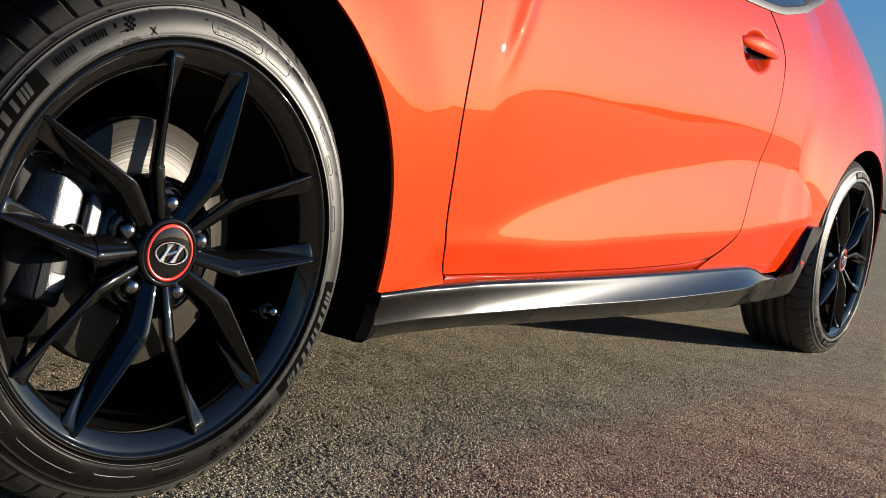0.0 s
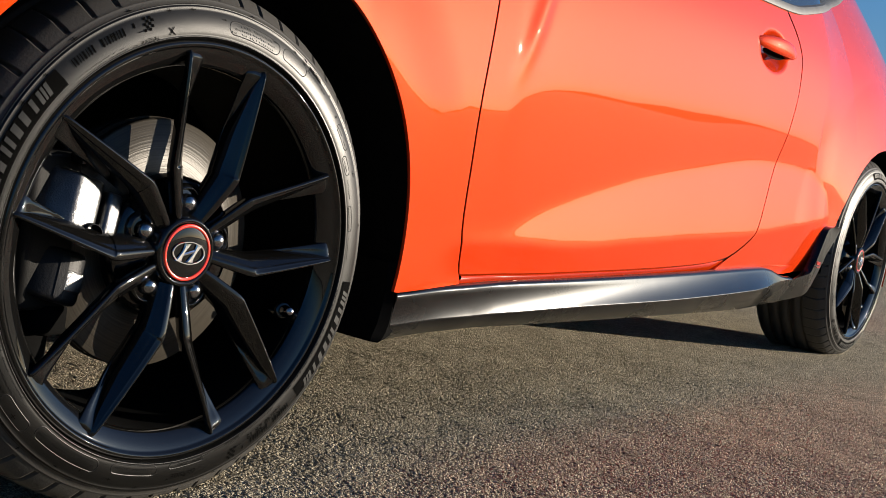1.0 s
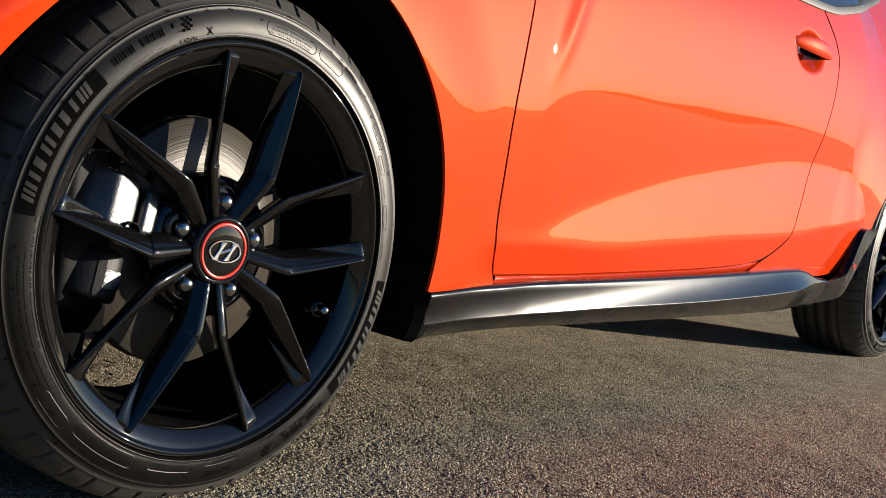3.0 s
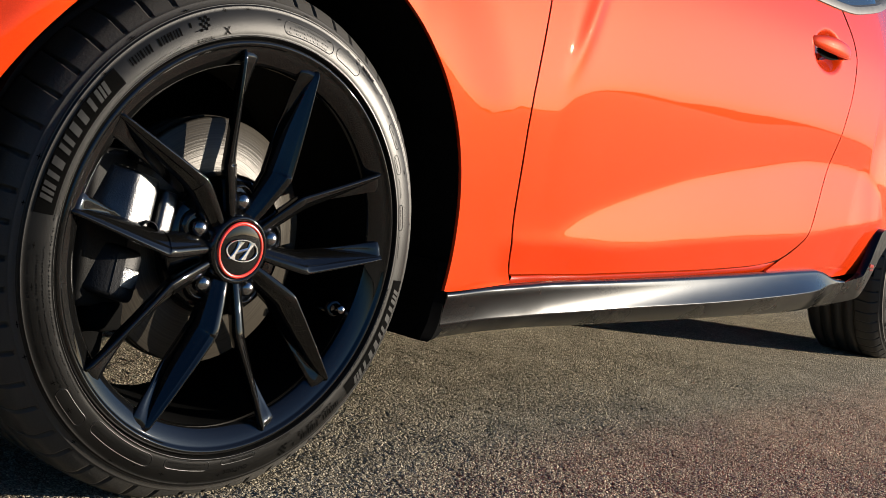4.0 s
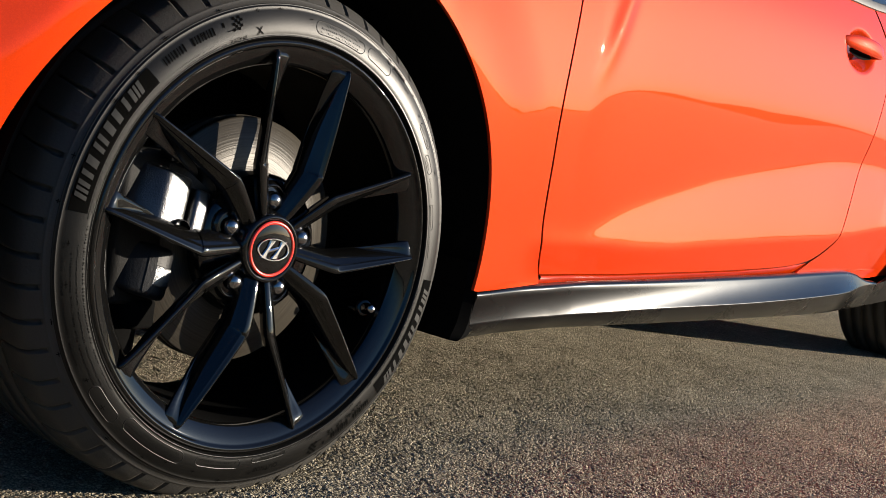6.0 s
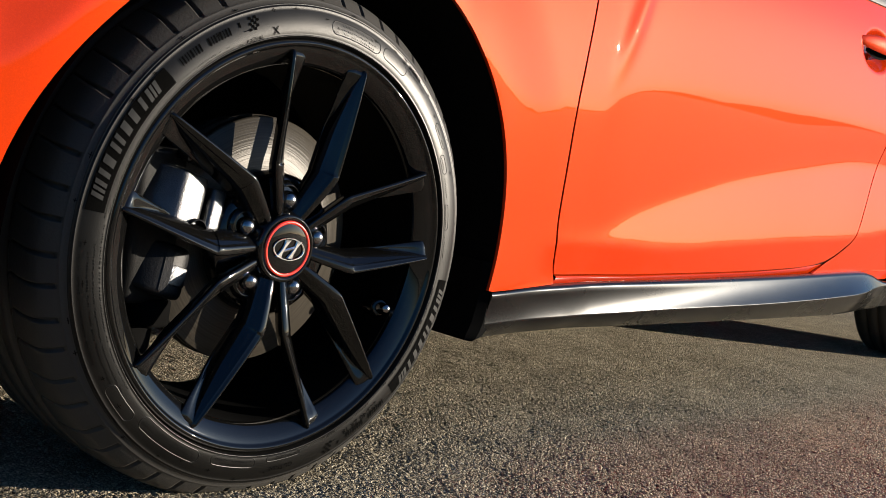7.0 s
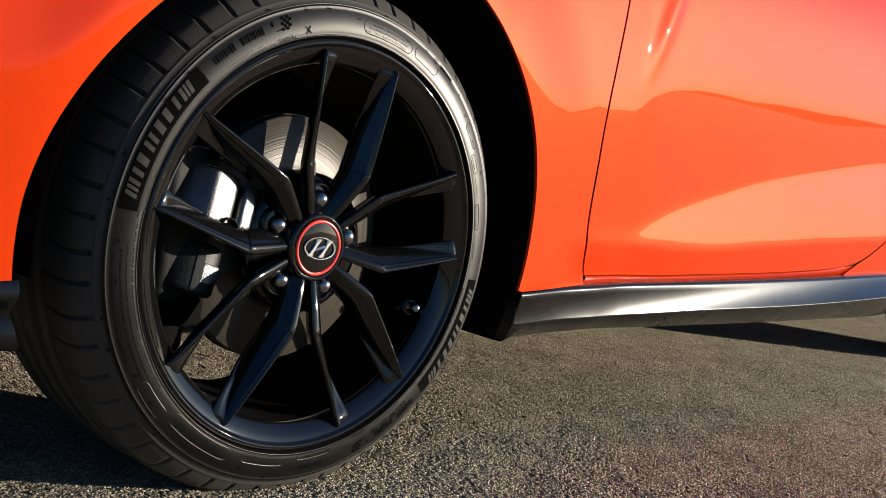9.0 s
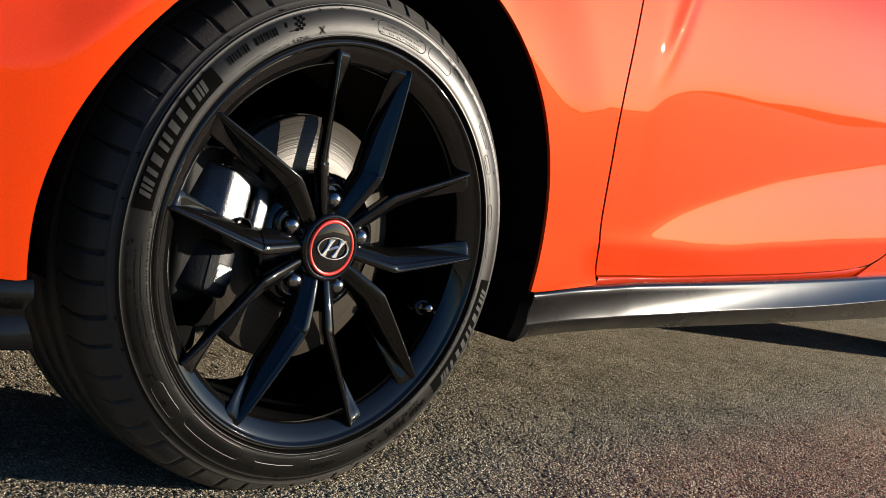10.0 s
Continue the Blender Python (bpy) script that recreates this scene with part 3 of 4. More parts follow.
# arch liners
def liner(name, cx, cz, r, y0, depth, a_from, a_to, squash=1.0):
    rows = []
    for i in range(49):
        a = a_from + (a_to - a_from) * i / 48
        ribs = 0.004 * (i % 6 == 0)
        px, pz = cx + r * math.cos(a), cz + r * squash * math.sin(a)
        edge = float(side(px, pz)) + 0.005
        rows.append([(cx + (r - 0.001 - ribs * (k > 0)) * math.cos(a), edge + (y0 + depth - edge) * k / 6, cz + (r - 0.001 - ribs * (k > 0)) * squash * math.sin(a)) for k in range(7)] + [(cx + 0.05 * math.cos(a), y0 + depth + 0.01, cz + 0.05 * math.sin(a))])
    bm = grid_mesh(rows)
    bmesh.ops.recalc_face_normals(bm, faces=bm.faces[:])
    return part(name, bm, LINER, car, "black felt wheel arch liner")


liner("wheel_arch_liner", FC[0], FC[1], 0.3945, 0.004, 0.46, -0.16, math.pi + 0.12, 0.955)
liner("wheel_arch_liner", RC[0], RC[1], RR + 0.0005, 0.035, 0.42, -0.2, math.pi + 0.1, 0.81)

# black flap between front wheel and skirt
rows = []
for z, x0, x1 in ((0.30, 0.408, 0.427), (0.262, 0.412, 0.436), (0.24, 0.410, 0.441), (0.21, 0.404, 0.441), (0.196, 0.398, 0.437), (0.189, 0.394, 0.431), (0.184, 0.393, 0.421), (0.1815, 0.393, 0.406)):
    rows.append([(x0 + 0.008, 0.30, z + 0.006), (x0, 0.10, z), (x0, 0.012, z), (x0 + 0.4 * (x1 - x0), 0.002, z), (x1, 0.008, z), (x1, 0.10, z), (x1, 0.30, z + 0.006)])
bm = grid_mesh(rows)
bmesh.ops.recalc_face_normals(bm, faces=bm.faces[:])
part("mud_flap", bm, LINER, car, "black plastic flap behind the front wheel")

# ---------------------------------------------------------------- side skirt
def skirt_swell(x, t):
    """How far the skirt stands out, per metre of height; its face twists along the car."""
    ts = max(-0.9, 1 - (x - 0.74) / 0.62)
    return ((0.24 - 0.38 * ts) * t + 0.19 * t * t) * (1 - float(step(1.80, 2.15, x))) + 0.05 * t * float(step(1.80, 2.15, x))


bottom_z = smooth_curve([0.40, 0.70, 1.2, 2.0, 2.25, 2.32], [0.176, 0.184, 0.187, 0.192, 0.200, 0.206])
rows = []
for x in np.linspace(0.424, 2.152, 150):
    y0 = float(side(x, 0.30, 0.0)) + 0.004
    zt, zc, zb = float(top_edge(x)), float(crease_low(x)), float(bottom_z(x))
    high = zt - 0.006 - zc
    out = high * skirt_swell(x, 1.0)
    row = [(x, y0 + 0.012, zt + 0.002), (x, y0 - 0.001, zt), (x, y0 - 0.003, zt - 0.006)]
    row += [(x, y0 - 0.003 - high * skirt_swell(x, t), zt - 0.006 + (zc - zt + 0.006) * t) for t in (0.15, 0.3, 0.45, 0.6, 0.75, 0.88, 0.96)]
    row += [(x, y0 - 0.003 - out * 0.99, zc), (x, y0 - 0.0015 - out * 0.96, zc - 0.0035)]
    row += [(x, y0 - 0.0015 - out * 0.96 + (0.030 + 0.3 * out) * t ** 1.4, zc - 0.0035 + (zb - zc + 0.0035) * t) for t in (0.3, 0.6, 0.85, 1.0)]
    row += [(x, y0 + 0.05, zb - 0.002), (x, y0 + 0.14, zb + 0.012)]
    rows.append(row)
bm = grid_mesh(rows)
# end cap towards the wheel
bm.verts.ensure_lookup_table()
bm.faces.new([bm.verts[i] for i in range(len(rows[0]))])
bmesh.ops.recalc_face_normals(bm, faces=bm.faces[:])
skirt = part("side_skirt", bm, SKIRT, car, "dark silver sculpted side skirt", angle=80)
# upswept end in front of the rear wheel
kick_top = (smooth_curve([0, 0.25, 0.45, 0.65, 0.82, 0.92, 1.0], [2.150, 2.235, 2.268, 2.293, 2.318, 2.350, 2.400]), smooth_curve([0, 0.25, 0.45, 0.65, 0.82, 0.92, 1.0], [0.2645, 0.284, 0.318, 0.366, 0.402, 0.411, 0.413]))
kick_low = (smooth_curve([0, 0.30, 0.45, 0.60, 0.75, 0.88, 1.0], [2.150, 2.280, 2.318, 2.342, 2.370, 2.402, 2.424]), smooth_curve([0, 0.30, 0.45, 0.60, 0.75, 0.88, 1.0], [0.197, 0.221, 0.263, 0.303, 0.343, 0.384, 0.413]))
rows = []
for t in np.linspace(0, 1, 48):
    tx, tz, lx, lz = float(kick_top[0](t)), float(kick_top[1](t)), float(kick_low[0](t)), float(kick_low[1](t))
    row = []
    stand = min(1.0, 4 * t)
    for k in np.linspace(0, 1, 9):
        x, z = tx + (lx - tx) * k, tz + (lz - tz) * k
        row.append((x + 0.011 * stand, float(side(x, max(z, 0.30), 0.0)) + 0.001 - 0.015 * stand + (0.004 + 0.030 * max(0.0, 1 - 1.6 * t)) * k ** 1.4, z))
    x, y, z = row[0]
    row = [(x - 0.004 * stand, y + 0.021 * stand, z + 0.004 * stand), (x - 0.003 * stand, y + 0.011 * stand, z + 0.002 * stand), (x - 0.0015 * stand, y + 0.003 * stand, z + 0.0008 * stand)] + row
    x, y, z = row[-1]
    rows.append(row + [(x + 0.003, y + 0.010, z), (x + 0.002, y + 0.12, z)])
bm = grid_mesh(rows)
bmesh.ops.recalc_face_normals(bm, faces=bm.faces[:])
part("skirt_kick", bm, SKIRT, skirt, "upswept dark silver skirt end", angle=40)
# small badge on the upswept end, as plain bars
bm = bmesh.new()
for x, z, w, h in ((2.289, 0.311, 0.007, 0.010), (2.298, 0.310, 0.007, 0.009), (2.307, 0.309, 0.007, 0.009), (2.299, 0.300, 0.022, 0.003)):
    y = float(side(x, 0.31, 0.0)) - 0.0140
    bm2 = bevelled_box((w, 0.003, h), 0.0006, 1, at=(x, y, z))
    me = bpy.data.meshes.new("bar")
    bm2.to_mesh(me)
    bm2.free()
    bm.from_mesh(me)
    bpy.data.meshes.remove(me)
part("badge", bm, RED, skirt, "tiny red badge of plain bars")

# ---------------------------------------------------------------- door handle
rows = []
for t in np.linspace(0, 1, 36):
    x = HANDLE_X - 0.106 + 0.272 * t
    z = HANDLE_Z + 0.012 - 0.004 * t
    w = 0.0185 * math.sin(math.pi * (0.06 + 0.90 * t ** 0.75)) ** 0.7
    y = float(plain_side(x, z)) + 0.004 - 0.026 * math.sin(math.pi * t) ** 0.8
    rows.append([(x, y + 0.35 * w * math.sin(a), z + w * math.cos(a)) for a in np.linspace(0, 2 * math.pi, 18)[:-1]])
bm = grid_mesh(rows, close_v=True)
bm.verts.ensure_lookup_table()
bm.faces.new([bm.verts[i] for i in range(17)])
bm.faces.new([bm.verts[len(bm.verts) - 1 - i] for i in range(17)])
bmesh.ops.recalc_face_normals(bm, faces=bm.faces[:])
part("door_handle", bm, PAINT, door, "orange pull handle over a dark hollow")
# black sheet across the hollow, standing in for the shade under the handle
rows = []
for t in np.linspace(0, 1, 16):
    x = HANDLE_X - 0.070 + 0.150 * t
    h = 0.0115 * math.sin(math.pi * (0.04 + 0.92 * t)) ** 0.8
    rows.append([(x, float(plain_side(x, HANDLE_Z - 0.006 + h * k)) + 0.004 - 0.002 * (1 - k * k), HANDLE_Z - 0.006 + h * k) for k in np.linspace(-1, 1, 7)])
bm = grid_mesh(rows)
bmesh.ops.recalc_face_normals(bm, faces=bm.faces[:])
part("handle_shade", bm, LINER, door, "black sheet for the shade in the hollow under the handle")


# ---------------------------------------------------------------- wheels
def text_mesh(text, size, spacing=1.0):
    """Flat lettering as a bmesh in the x, y plane."""
    cu = bpy.data.curves.new("lettering", "FONT")
    cu.body, cu.size, cu.align_x, cu.align_y, cu.space_character = text, size, "CENTER", "CENTER", spacing
    ob = new("lettering", cu)
    me = ob.to_mesh()
    bm = bmesh.new()
    bm.from_mesh(me)
    ob.to_mesh_clear()
    bpy.data.objects.remove(ob)
    bpy.data.curves.remove(cu)
    return bm


def sidewall_y(r):
    return float(SIDEWALL(r))


SIDEWALL = smooth_curve([0.244, 0.2485, 0.2515, 0.255, 0.262, 0.270, 0.278, 0.2845, 0.290, 0.296, 0.303], [0.006, -0.0075, -0.0150, -0.0160, -0.0157, -0.0142, -0.0115, -0.0085, -0.0045, 0.0008, 0.0070])


def wrap(bm, r, angle, lift=0.0006, outward=True):
    """Bends flat shapes round the sidewall; angle in degrees clockwise from the top."""
    for v in bm.verts:
        a = radians(angle) + v.co.x / r * (1 if outward else -1)
        q = r + v.co.y * (1 if outward else -1)
        v.co = Vector((q * math.sin(a), sidewall_y(q) - lift, q * math.cos(a)))
    return bm


def bar_shape(w, h, slant=0.0, bm=None, at=(0, 0), n=6):
    bm = bm or bmesh.new()
    m = max(1, round(h / 0.0025))
    grid_mesh([[(at[0] - w / 2 + w * i / n + slant * h * (j / m - 0.5), at[1] + h * (j / m - 0.5), 0) for j in range(m + 1)] for i in range(n + 1)], bm=bm, flip=True)
    return bm


def tyre_mesh():
    period = 2 * math.pi / 54
    slot = (-0.0104, -0.0097, 0.0097, 0.0104)
    across = list(slot) + [0.0140, 0.028, 0.042, period / 2, period - 0.042, period - 0.028, period - 0.0140]
    grooves = ((0.062, 0.070), (0.098, 0.107), (0.132, 0.141), (0.166, 0.173))
    prof = [(0.236, 0.012), (0.244, 0.006)]
    ribs = {0.2510: 0.0006, 0.2516: 0.0013, 0.2523: 0.0006, 0.2845: 0.0008, 0.2872: 0.0006, 0.2935: 0.0004}
    for r in (0.2485, 0.2500, 0.2506, 0.2510, 0.2516, 0.2523, 0.2528, 0.2545, 0.258, 0.264, 0.270, 0.275, 0.280, 0.2838, 0.2845, 0.2852, 0.2867, 0.2872, 0.2877, 0.2900, 0.2930, 0.2935, 0.2940):
        prof.append((r, float(SIDEWALL(r)) - ribs.get(r, 0.0)))
    shoulder0 = len(prof)
    prof += [(0.2962, 0.0010), (0.2985, 0.0030), (0.3008, 0.0050), (0.3045, 0.0088), (0.3090, 0.0132), (0.3125, 0.0190), (0.3150, 0.028), (0.3165, 0.040), (0.3172, 0.050), (0.3175, 0.058)]
    shoulder1 = len(prof)
    for g0, g1 in grooves:
        prof += [(0.3178, g0), (0.3105, g0 + 0.0012), (0.3105, g1 - 0.0012), (0.3178, g1)]
    prof += [(0.3165, 0.190), (0.3130, 0.203), (0.3060, 0.212), (0.295, 0.218), (0.275, 0.222), (0.255, 0.218), (0.236, 0.205)]
    rows = []
    for i in range(54 * len(across)):
        k, off = i // len(across), across[i % len(across)]
        odd = k % 2
        shift = 0.009 * (odd + (1 - 2 * odd) * max(0.0, off) / period)
        row = []
        for j, (r, y) in enumerate(prof):
            a, q = k * period + off, r
            if shoulder0 <= j < shoulder1:
                # the slots start blunt on the shoulder and narrow across the tread
                open_ = max(0.0, min(1.0, (r - 0.2970) / 0.0030))
                narrow = max(0.0, min(1.0, (y - 0.006) / 0.026))
                if off in slot:
                    a = k * period + off * (1.0 - 0.62 * narrow)
                    q -= 0.0060 * open_ * (abs(off) < 0.010)
                a += 0.35 * (y - 0.02) * (y - 0.02) / 0.05 + 0.30 * (y - 0.02)
            a += shift
            if q * math.cos(a) < -0.3005:
                q = -0.3005 / math.cos(a)
            row.append((q * math.sin(a), y, q * math.cos(a)))
        rows.append(row)
    return grid_mesh(rows, close_u=True)


def rim_mesh():
    prof = [(0.2470, 0.010), (0.2490, -0.004), (0.2484, -0.0105), (0.2462, -0.0134), (0.2440, -0.0143), (0.2424, -0.0141), (0.2408, -0.0128), (0.2394, -0.0108), (0.2384, -0.0100), (0.2372, -0.0097), (0.2300, -0.0062), (0.2240, -0.0025), (0.2192, 0.0010), (0.2178, 0.0028), (0.2160, 0.0085), (0.2145, 0.020), (0.2130, 0.040), (0.2110, 0.070), (0.2090, 0.11), (0.2070, 0.16), (0.2200, 0.200), (0.2380, 0.212), (0.2420, 0.205), (0.2250, 0.195), (0.2240, 0.10), (0.2340, 0.03)]
    return lathe(prof, 180, closed=True)


def spoke_mesh(mirror):
    """One arm of a V: a narrow lit strip along the ridge that breaks at a kink, a steep broad flank outside the V that tapers off towards the
    rim, and a flat three-cornered facet that widens in its place."""
    axis_l = [(0.040, 0.0055), (0.050, 0.0065), (0.075, 0.0100), (0.0985, 0.0140), (0.1050, 0.0160), (0.1085, 0.0181), (0.125, 0.0284), (0.150, 0.0440), (0.175, 0.0597), (0.198, 0.0741), (0.2148, 0.0846), (0.2225, 0.0894)]
    ridge_y = [0.001, -0.0015, -0.0075, -0.0124, -0.0132, -0.0134, -0.0141, -0.0148, -0.0150, -0.0146, -0.0134, -0.0062]
    strip_w = [0.0065, 0.0072, 0.0085, 0.0090, 0.0090, 0.0086, 0.0074, 0.0066, 0.0058, 0.0050, 0.0040, 0.0034]
    strip_d = [0.0003, 0.0003, 0.0004, 0.0006, 0.0010, 0.0026, 0.0030, 0.0030, 0.0028, 0.0024, 0.0016, 0.0010]
    broad_w = [0.012, 0.013, 0.0145, 0.0160, 0.0163, 0.0163, 0.0155, 0.0142, 0.0100, 0.0056, 0.0010, 0.0006]
    broad_d = [0.014, 0.017, 0.0205, 0.0235, 0.0240, 0.0240, 0.0250, 0.0255, 0.0180, 0.0098, 0.0010, 0.0004]
    facet_w = [0.0004] * 7 + [0.0006, 0.0062, 0.0124, 0.0190, 0.0200]
    facet_d = [0.0008] * 7 + [0.0008, 0.0006, 0.0014, 0.0042, 0.0050]
    steps = list(range(len(axis_l)))
    runs = [smooth_curve(steps, values) for values in ([p[0] for p in axis_l], [p[1] for p in axis_l], ridge_y, strip_w, strip_d, broad_w, broad_d, facet_w, facet_d)]
    rows = []
    for u in np.linspace(0, steps[-1], 4 * steps[-1] + 1):
        r, lat, y, fw, fd, bw, bd, tw, td = [float(run(u)) for run in runs]
        d = Vector((float(runs[0](u + 0.2) - runs[0](u - 0.2)), float(runs[1](u + 0.2) - runs[1](u - 0.2)))).normalized()
        nr, nl = -d.y, d.x
        foot = 0.0135 * float(step(8, 9, u))
        e = min(0.0017, 0.32 * fw)
        back = max(0.018, fd + bd + td + 0.005)
        sec = [(0.0004, 0.0165 - 0.4 * foot), (-0.0008, 0.0150 - 0.7 * foot), (-0.0014, 0.0062), (-0.0017, 0.0032), (-0.0011, 0.0016), (-0.0003, 0.0006), (e * 0.5, 0.0001), (e, 0.0), (fw * 0.5, fd * 0.5 - 0.0005), (fw - e, fd - 0.0002), (fw - e * 0.4, fd + 0.0001), (fw + 0.0002, fd + 0.0007), (fw + 0.0007, fd + 0.0018)]
        sec += [(fw + bw * (q + 0.16 * math.sin(math.pi * q)) + 0.0004, fd + 0.0016 + bd * (q - 0.07 * math.sin(math.pi * q))) for q in (0.12, 0.28, 0.46, 0.65, 0.85)]
        sec += [(fw + bw, fd + bd + 0.0012), (fw + bw + tw * 0.06, fd + bd + 0.0015 + td * 0.06), (fw + bw + tw * 0.5, fd + bd + 0.0014 + td * 0.5 - tw * 0.05), (fw + bw + tw * 0.94, fd + bd + 0.0014 + td * 0.94), (fw + bw + tw, fd + bd + 0.0020 + td), (fw + bw + tw + 0.0005, fd + bd + 0.004 + td), (fw + bw + tw - 0.002, back)]
        rows.append([((lat + nl * o) * (-1 if mirror else 1), y + dep, r + nr * o) for o, dep in sec])
    bm = grid_mesh(rows, close_v=True)
    bm.verts.ensure_lookup_table()
    n = len(rows[0])
    bm.faces.new([bm.verts[i] for i in range(n)])
    bm.faces.new([bm.verts[len(bm.verts) - 1 - i] for i in range(n)])
    bmesh.ops.recalc_face_normals(bm, faces=bm.faces[:])
    return bm


def hub_mesh():
    prof = [(0.0005, 0.045), (0.0005, 0.0005), (0.034, 0.0005), (0.0362, -0.0030), (0.0390, -0.0035), (0.0412, -0.0010), (0.0430, 0.0050), (0.0455, 0.0120), (0.049, 0.0165), (0.074, 0.0185), (0.082, 0.0205), (0.0870, 0.026), (0.088, 0.044)]
    return lathe(prof, 96)


def nut_mesh():
    prof = [(0.0005, -0.0120), (0.0035, -0.0117), (0.0065, -0.0103), (0.0085, -0.0080), (0.0095, -0.0045), (0.0098, 0.0000), (0.0100, 0.0025), (0.0106, 0.0035)]
    bm = lathe(prof, 24)
    rows = []
    for i in range(6):
        a = 2 * math.pi * i / 6
        rows.append([(0.0108 * math.sin(a), 0.0035, 0.0108 * math.cos(a)), (0.0111 * math.sin(a), 0.005, 0.0111 * math.cos(a)), (0.0111 * math.sin(a), 0.030, 0.0111 * math.cos(a))])
    grid_mesh(rows, close_u=True, bm=bm)
    bmesh.ops.recalc_face_normals(bm, faces=bm.faces[:])
    return bm


def collar_mesh():
    prof = [(0.0128, 0.030), (0.0132, 0.002), (0.0142, -0.0022), (0.0152, -0.0036), (0.0162, -0.0036), (0.0176, -0.0018), (0.0205, 0.0020), (0.024, 0.030)]
    return lathe(prof, 40)


def turned(ob, m):
    ob.matrix_basis = m
    return ob


def emblem_parts(wheel, lean):
    ring = [(0.0298, 0.0), (0.0305, -0.0012), (0.0320, -0.0016), (0.0335, -0.0012), (0.0342, 0.0004)]
    part("red_ring", lathe([(r, y - 0.0035) for r, y in ring], 80), RED, wheel, "bright red ring round the hub cap")
    part("hub_cap", lathe([(0.0002, -0.0054), (0.012, -0.0053), (0.024, -0.0049), (0.0300, -0.0038)], 64), BLACK, wheel, "gloss black domed hub cap")
    bm = bmesh.new()
    rows = []
    for i in range(64):
        a = 2 * math.pi * i / 64
        row = []
        for q, d in ((1.0, 0.0), (0.975, -0.0009), (0.93, -0.0009), (0.90, 0.0)):
            row.append((0.0225 * q * math.sin(a), -0.0053 + d - 0.0006 * math.cos(a) ** 2, 0.0128 * (q - (1 - q) * 0.35) * math.cos(a)))
        rows.append(row)
    grid_mesh(rows, close_u=True, bm=bm)
    for cx in (-0.0078, 0.0078):
        rows = []
        for t in np.linspace(-1, 1, 12):
            w = 0.0026 + 0.0024 * abs(t) ** 2
            x = cx + 0.0052 * t
            z = 0.0100 * t
            rows.append([(x - w, -0.0055, z), (x - w * 0.6, -0.0066, z), (x + w * 0.6, -0.0066, z), (x + w, -0.0055, z)])
        grid_mesh(rows, bm=bm)
    rows = []
    for t in np.linspace(-1, 1, 9):
        x, z, w = 0.0078 * t, 0.0022 * math.sin(t * 1.4), 0.0017
        rows.append([(x, -0.0055, z - w), (x, -0.0064, z), (x, -0.0055, z + w)])
    grid_mesh(rows, bm=bm)
    bmesh.ops.recalc_face_normals(bm, faces=bm.faces[:])
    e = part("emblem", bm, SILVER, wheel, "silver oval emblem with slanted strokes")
    e.matrix_basis = pose(0, -0.0011, 0, 0, lean, 0) @ Matrix.Diagonal((1.08, 1.0, 1.08, 1))


def merge(bm, other):
    me = bpy.data.meshes.new("merge")
    other.to_mesh(me)
    other.free()
    bm.from_mesh(me)
    bpy.data.meshes.remove(me)
    return bm


def box_line(bm, r0, r1, a_from, a_to, w=0.0006):
    """The raised outline of a marking panel between two radii and two angles."""
    n = 24
    arcs = [(r0, a_from, a_to), (r1, a_from, a_to)]
    for r, p, q in arcs:
        rows = []
        for i in range(n + 1):
            a = radians(p + (q - p) * i / n)
            rows.append([((r + o) * math.sin(a), sidewall_y(r + o) - h, (r + o) * math.cos(a)) for o, h in ((-w, 0.0), (0, 0.0003), (w, 0.0))])
        grid_mesh(rows, bm=bm)
    for ang, sgn in ((a_from, -1), (a_to, 1)):
        rows = []
        for i in range(9):
            t = math.pi * i / 8
            rc, h = (r0 + r1) / 2, (r1 - r0) / 2
            rows.append([((rc + (h + o) * math.cos(t)) * math.sin(radians(ang) + sgn * (h + o) * math.sin(t) / rc), sidewall_y(rc + (h + o) * math.cos(t)) - lift, (rc + (h + o) * math.cos(t)) * math.cos(radians(ang) + sgn * (h + o) * math.sin(t) / rc)) for o, lift in ((-w, 0.0), (0, 0.0003), (w, 0.0))])
        grid_mesh(rows, bm=bm)
    return bm


def strokes(bm, widths, gap, height, slant, r, angle, lift):
    """A line of writing as plain upright bars; a width of None is a space."""
    total = sum(w if w else 0.006 for w in widths) + gap * (len(widths) - 1)
    x = -total / 2
    for w in widths:
        if w:
            merge(bm, wrap(bar_shape(w, height, slant, at=(x + w / 2, 0), n=2), r, angle, lift))
        x += (w if w else 0.006) + gap
    return bm


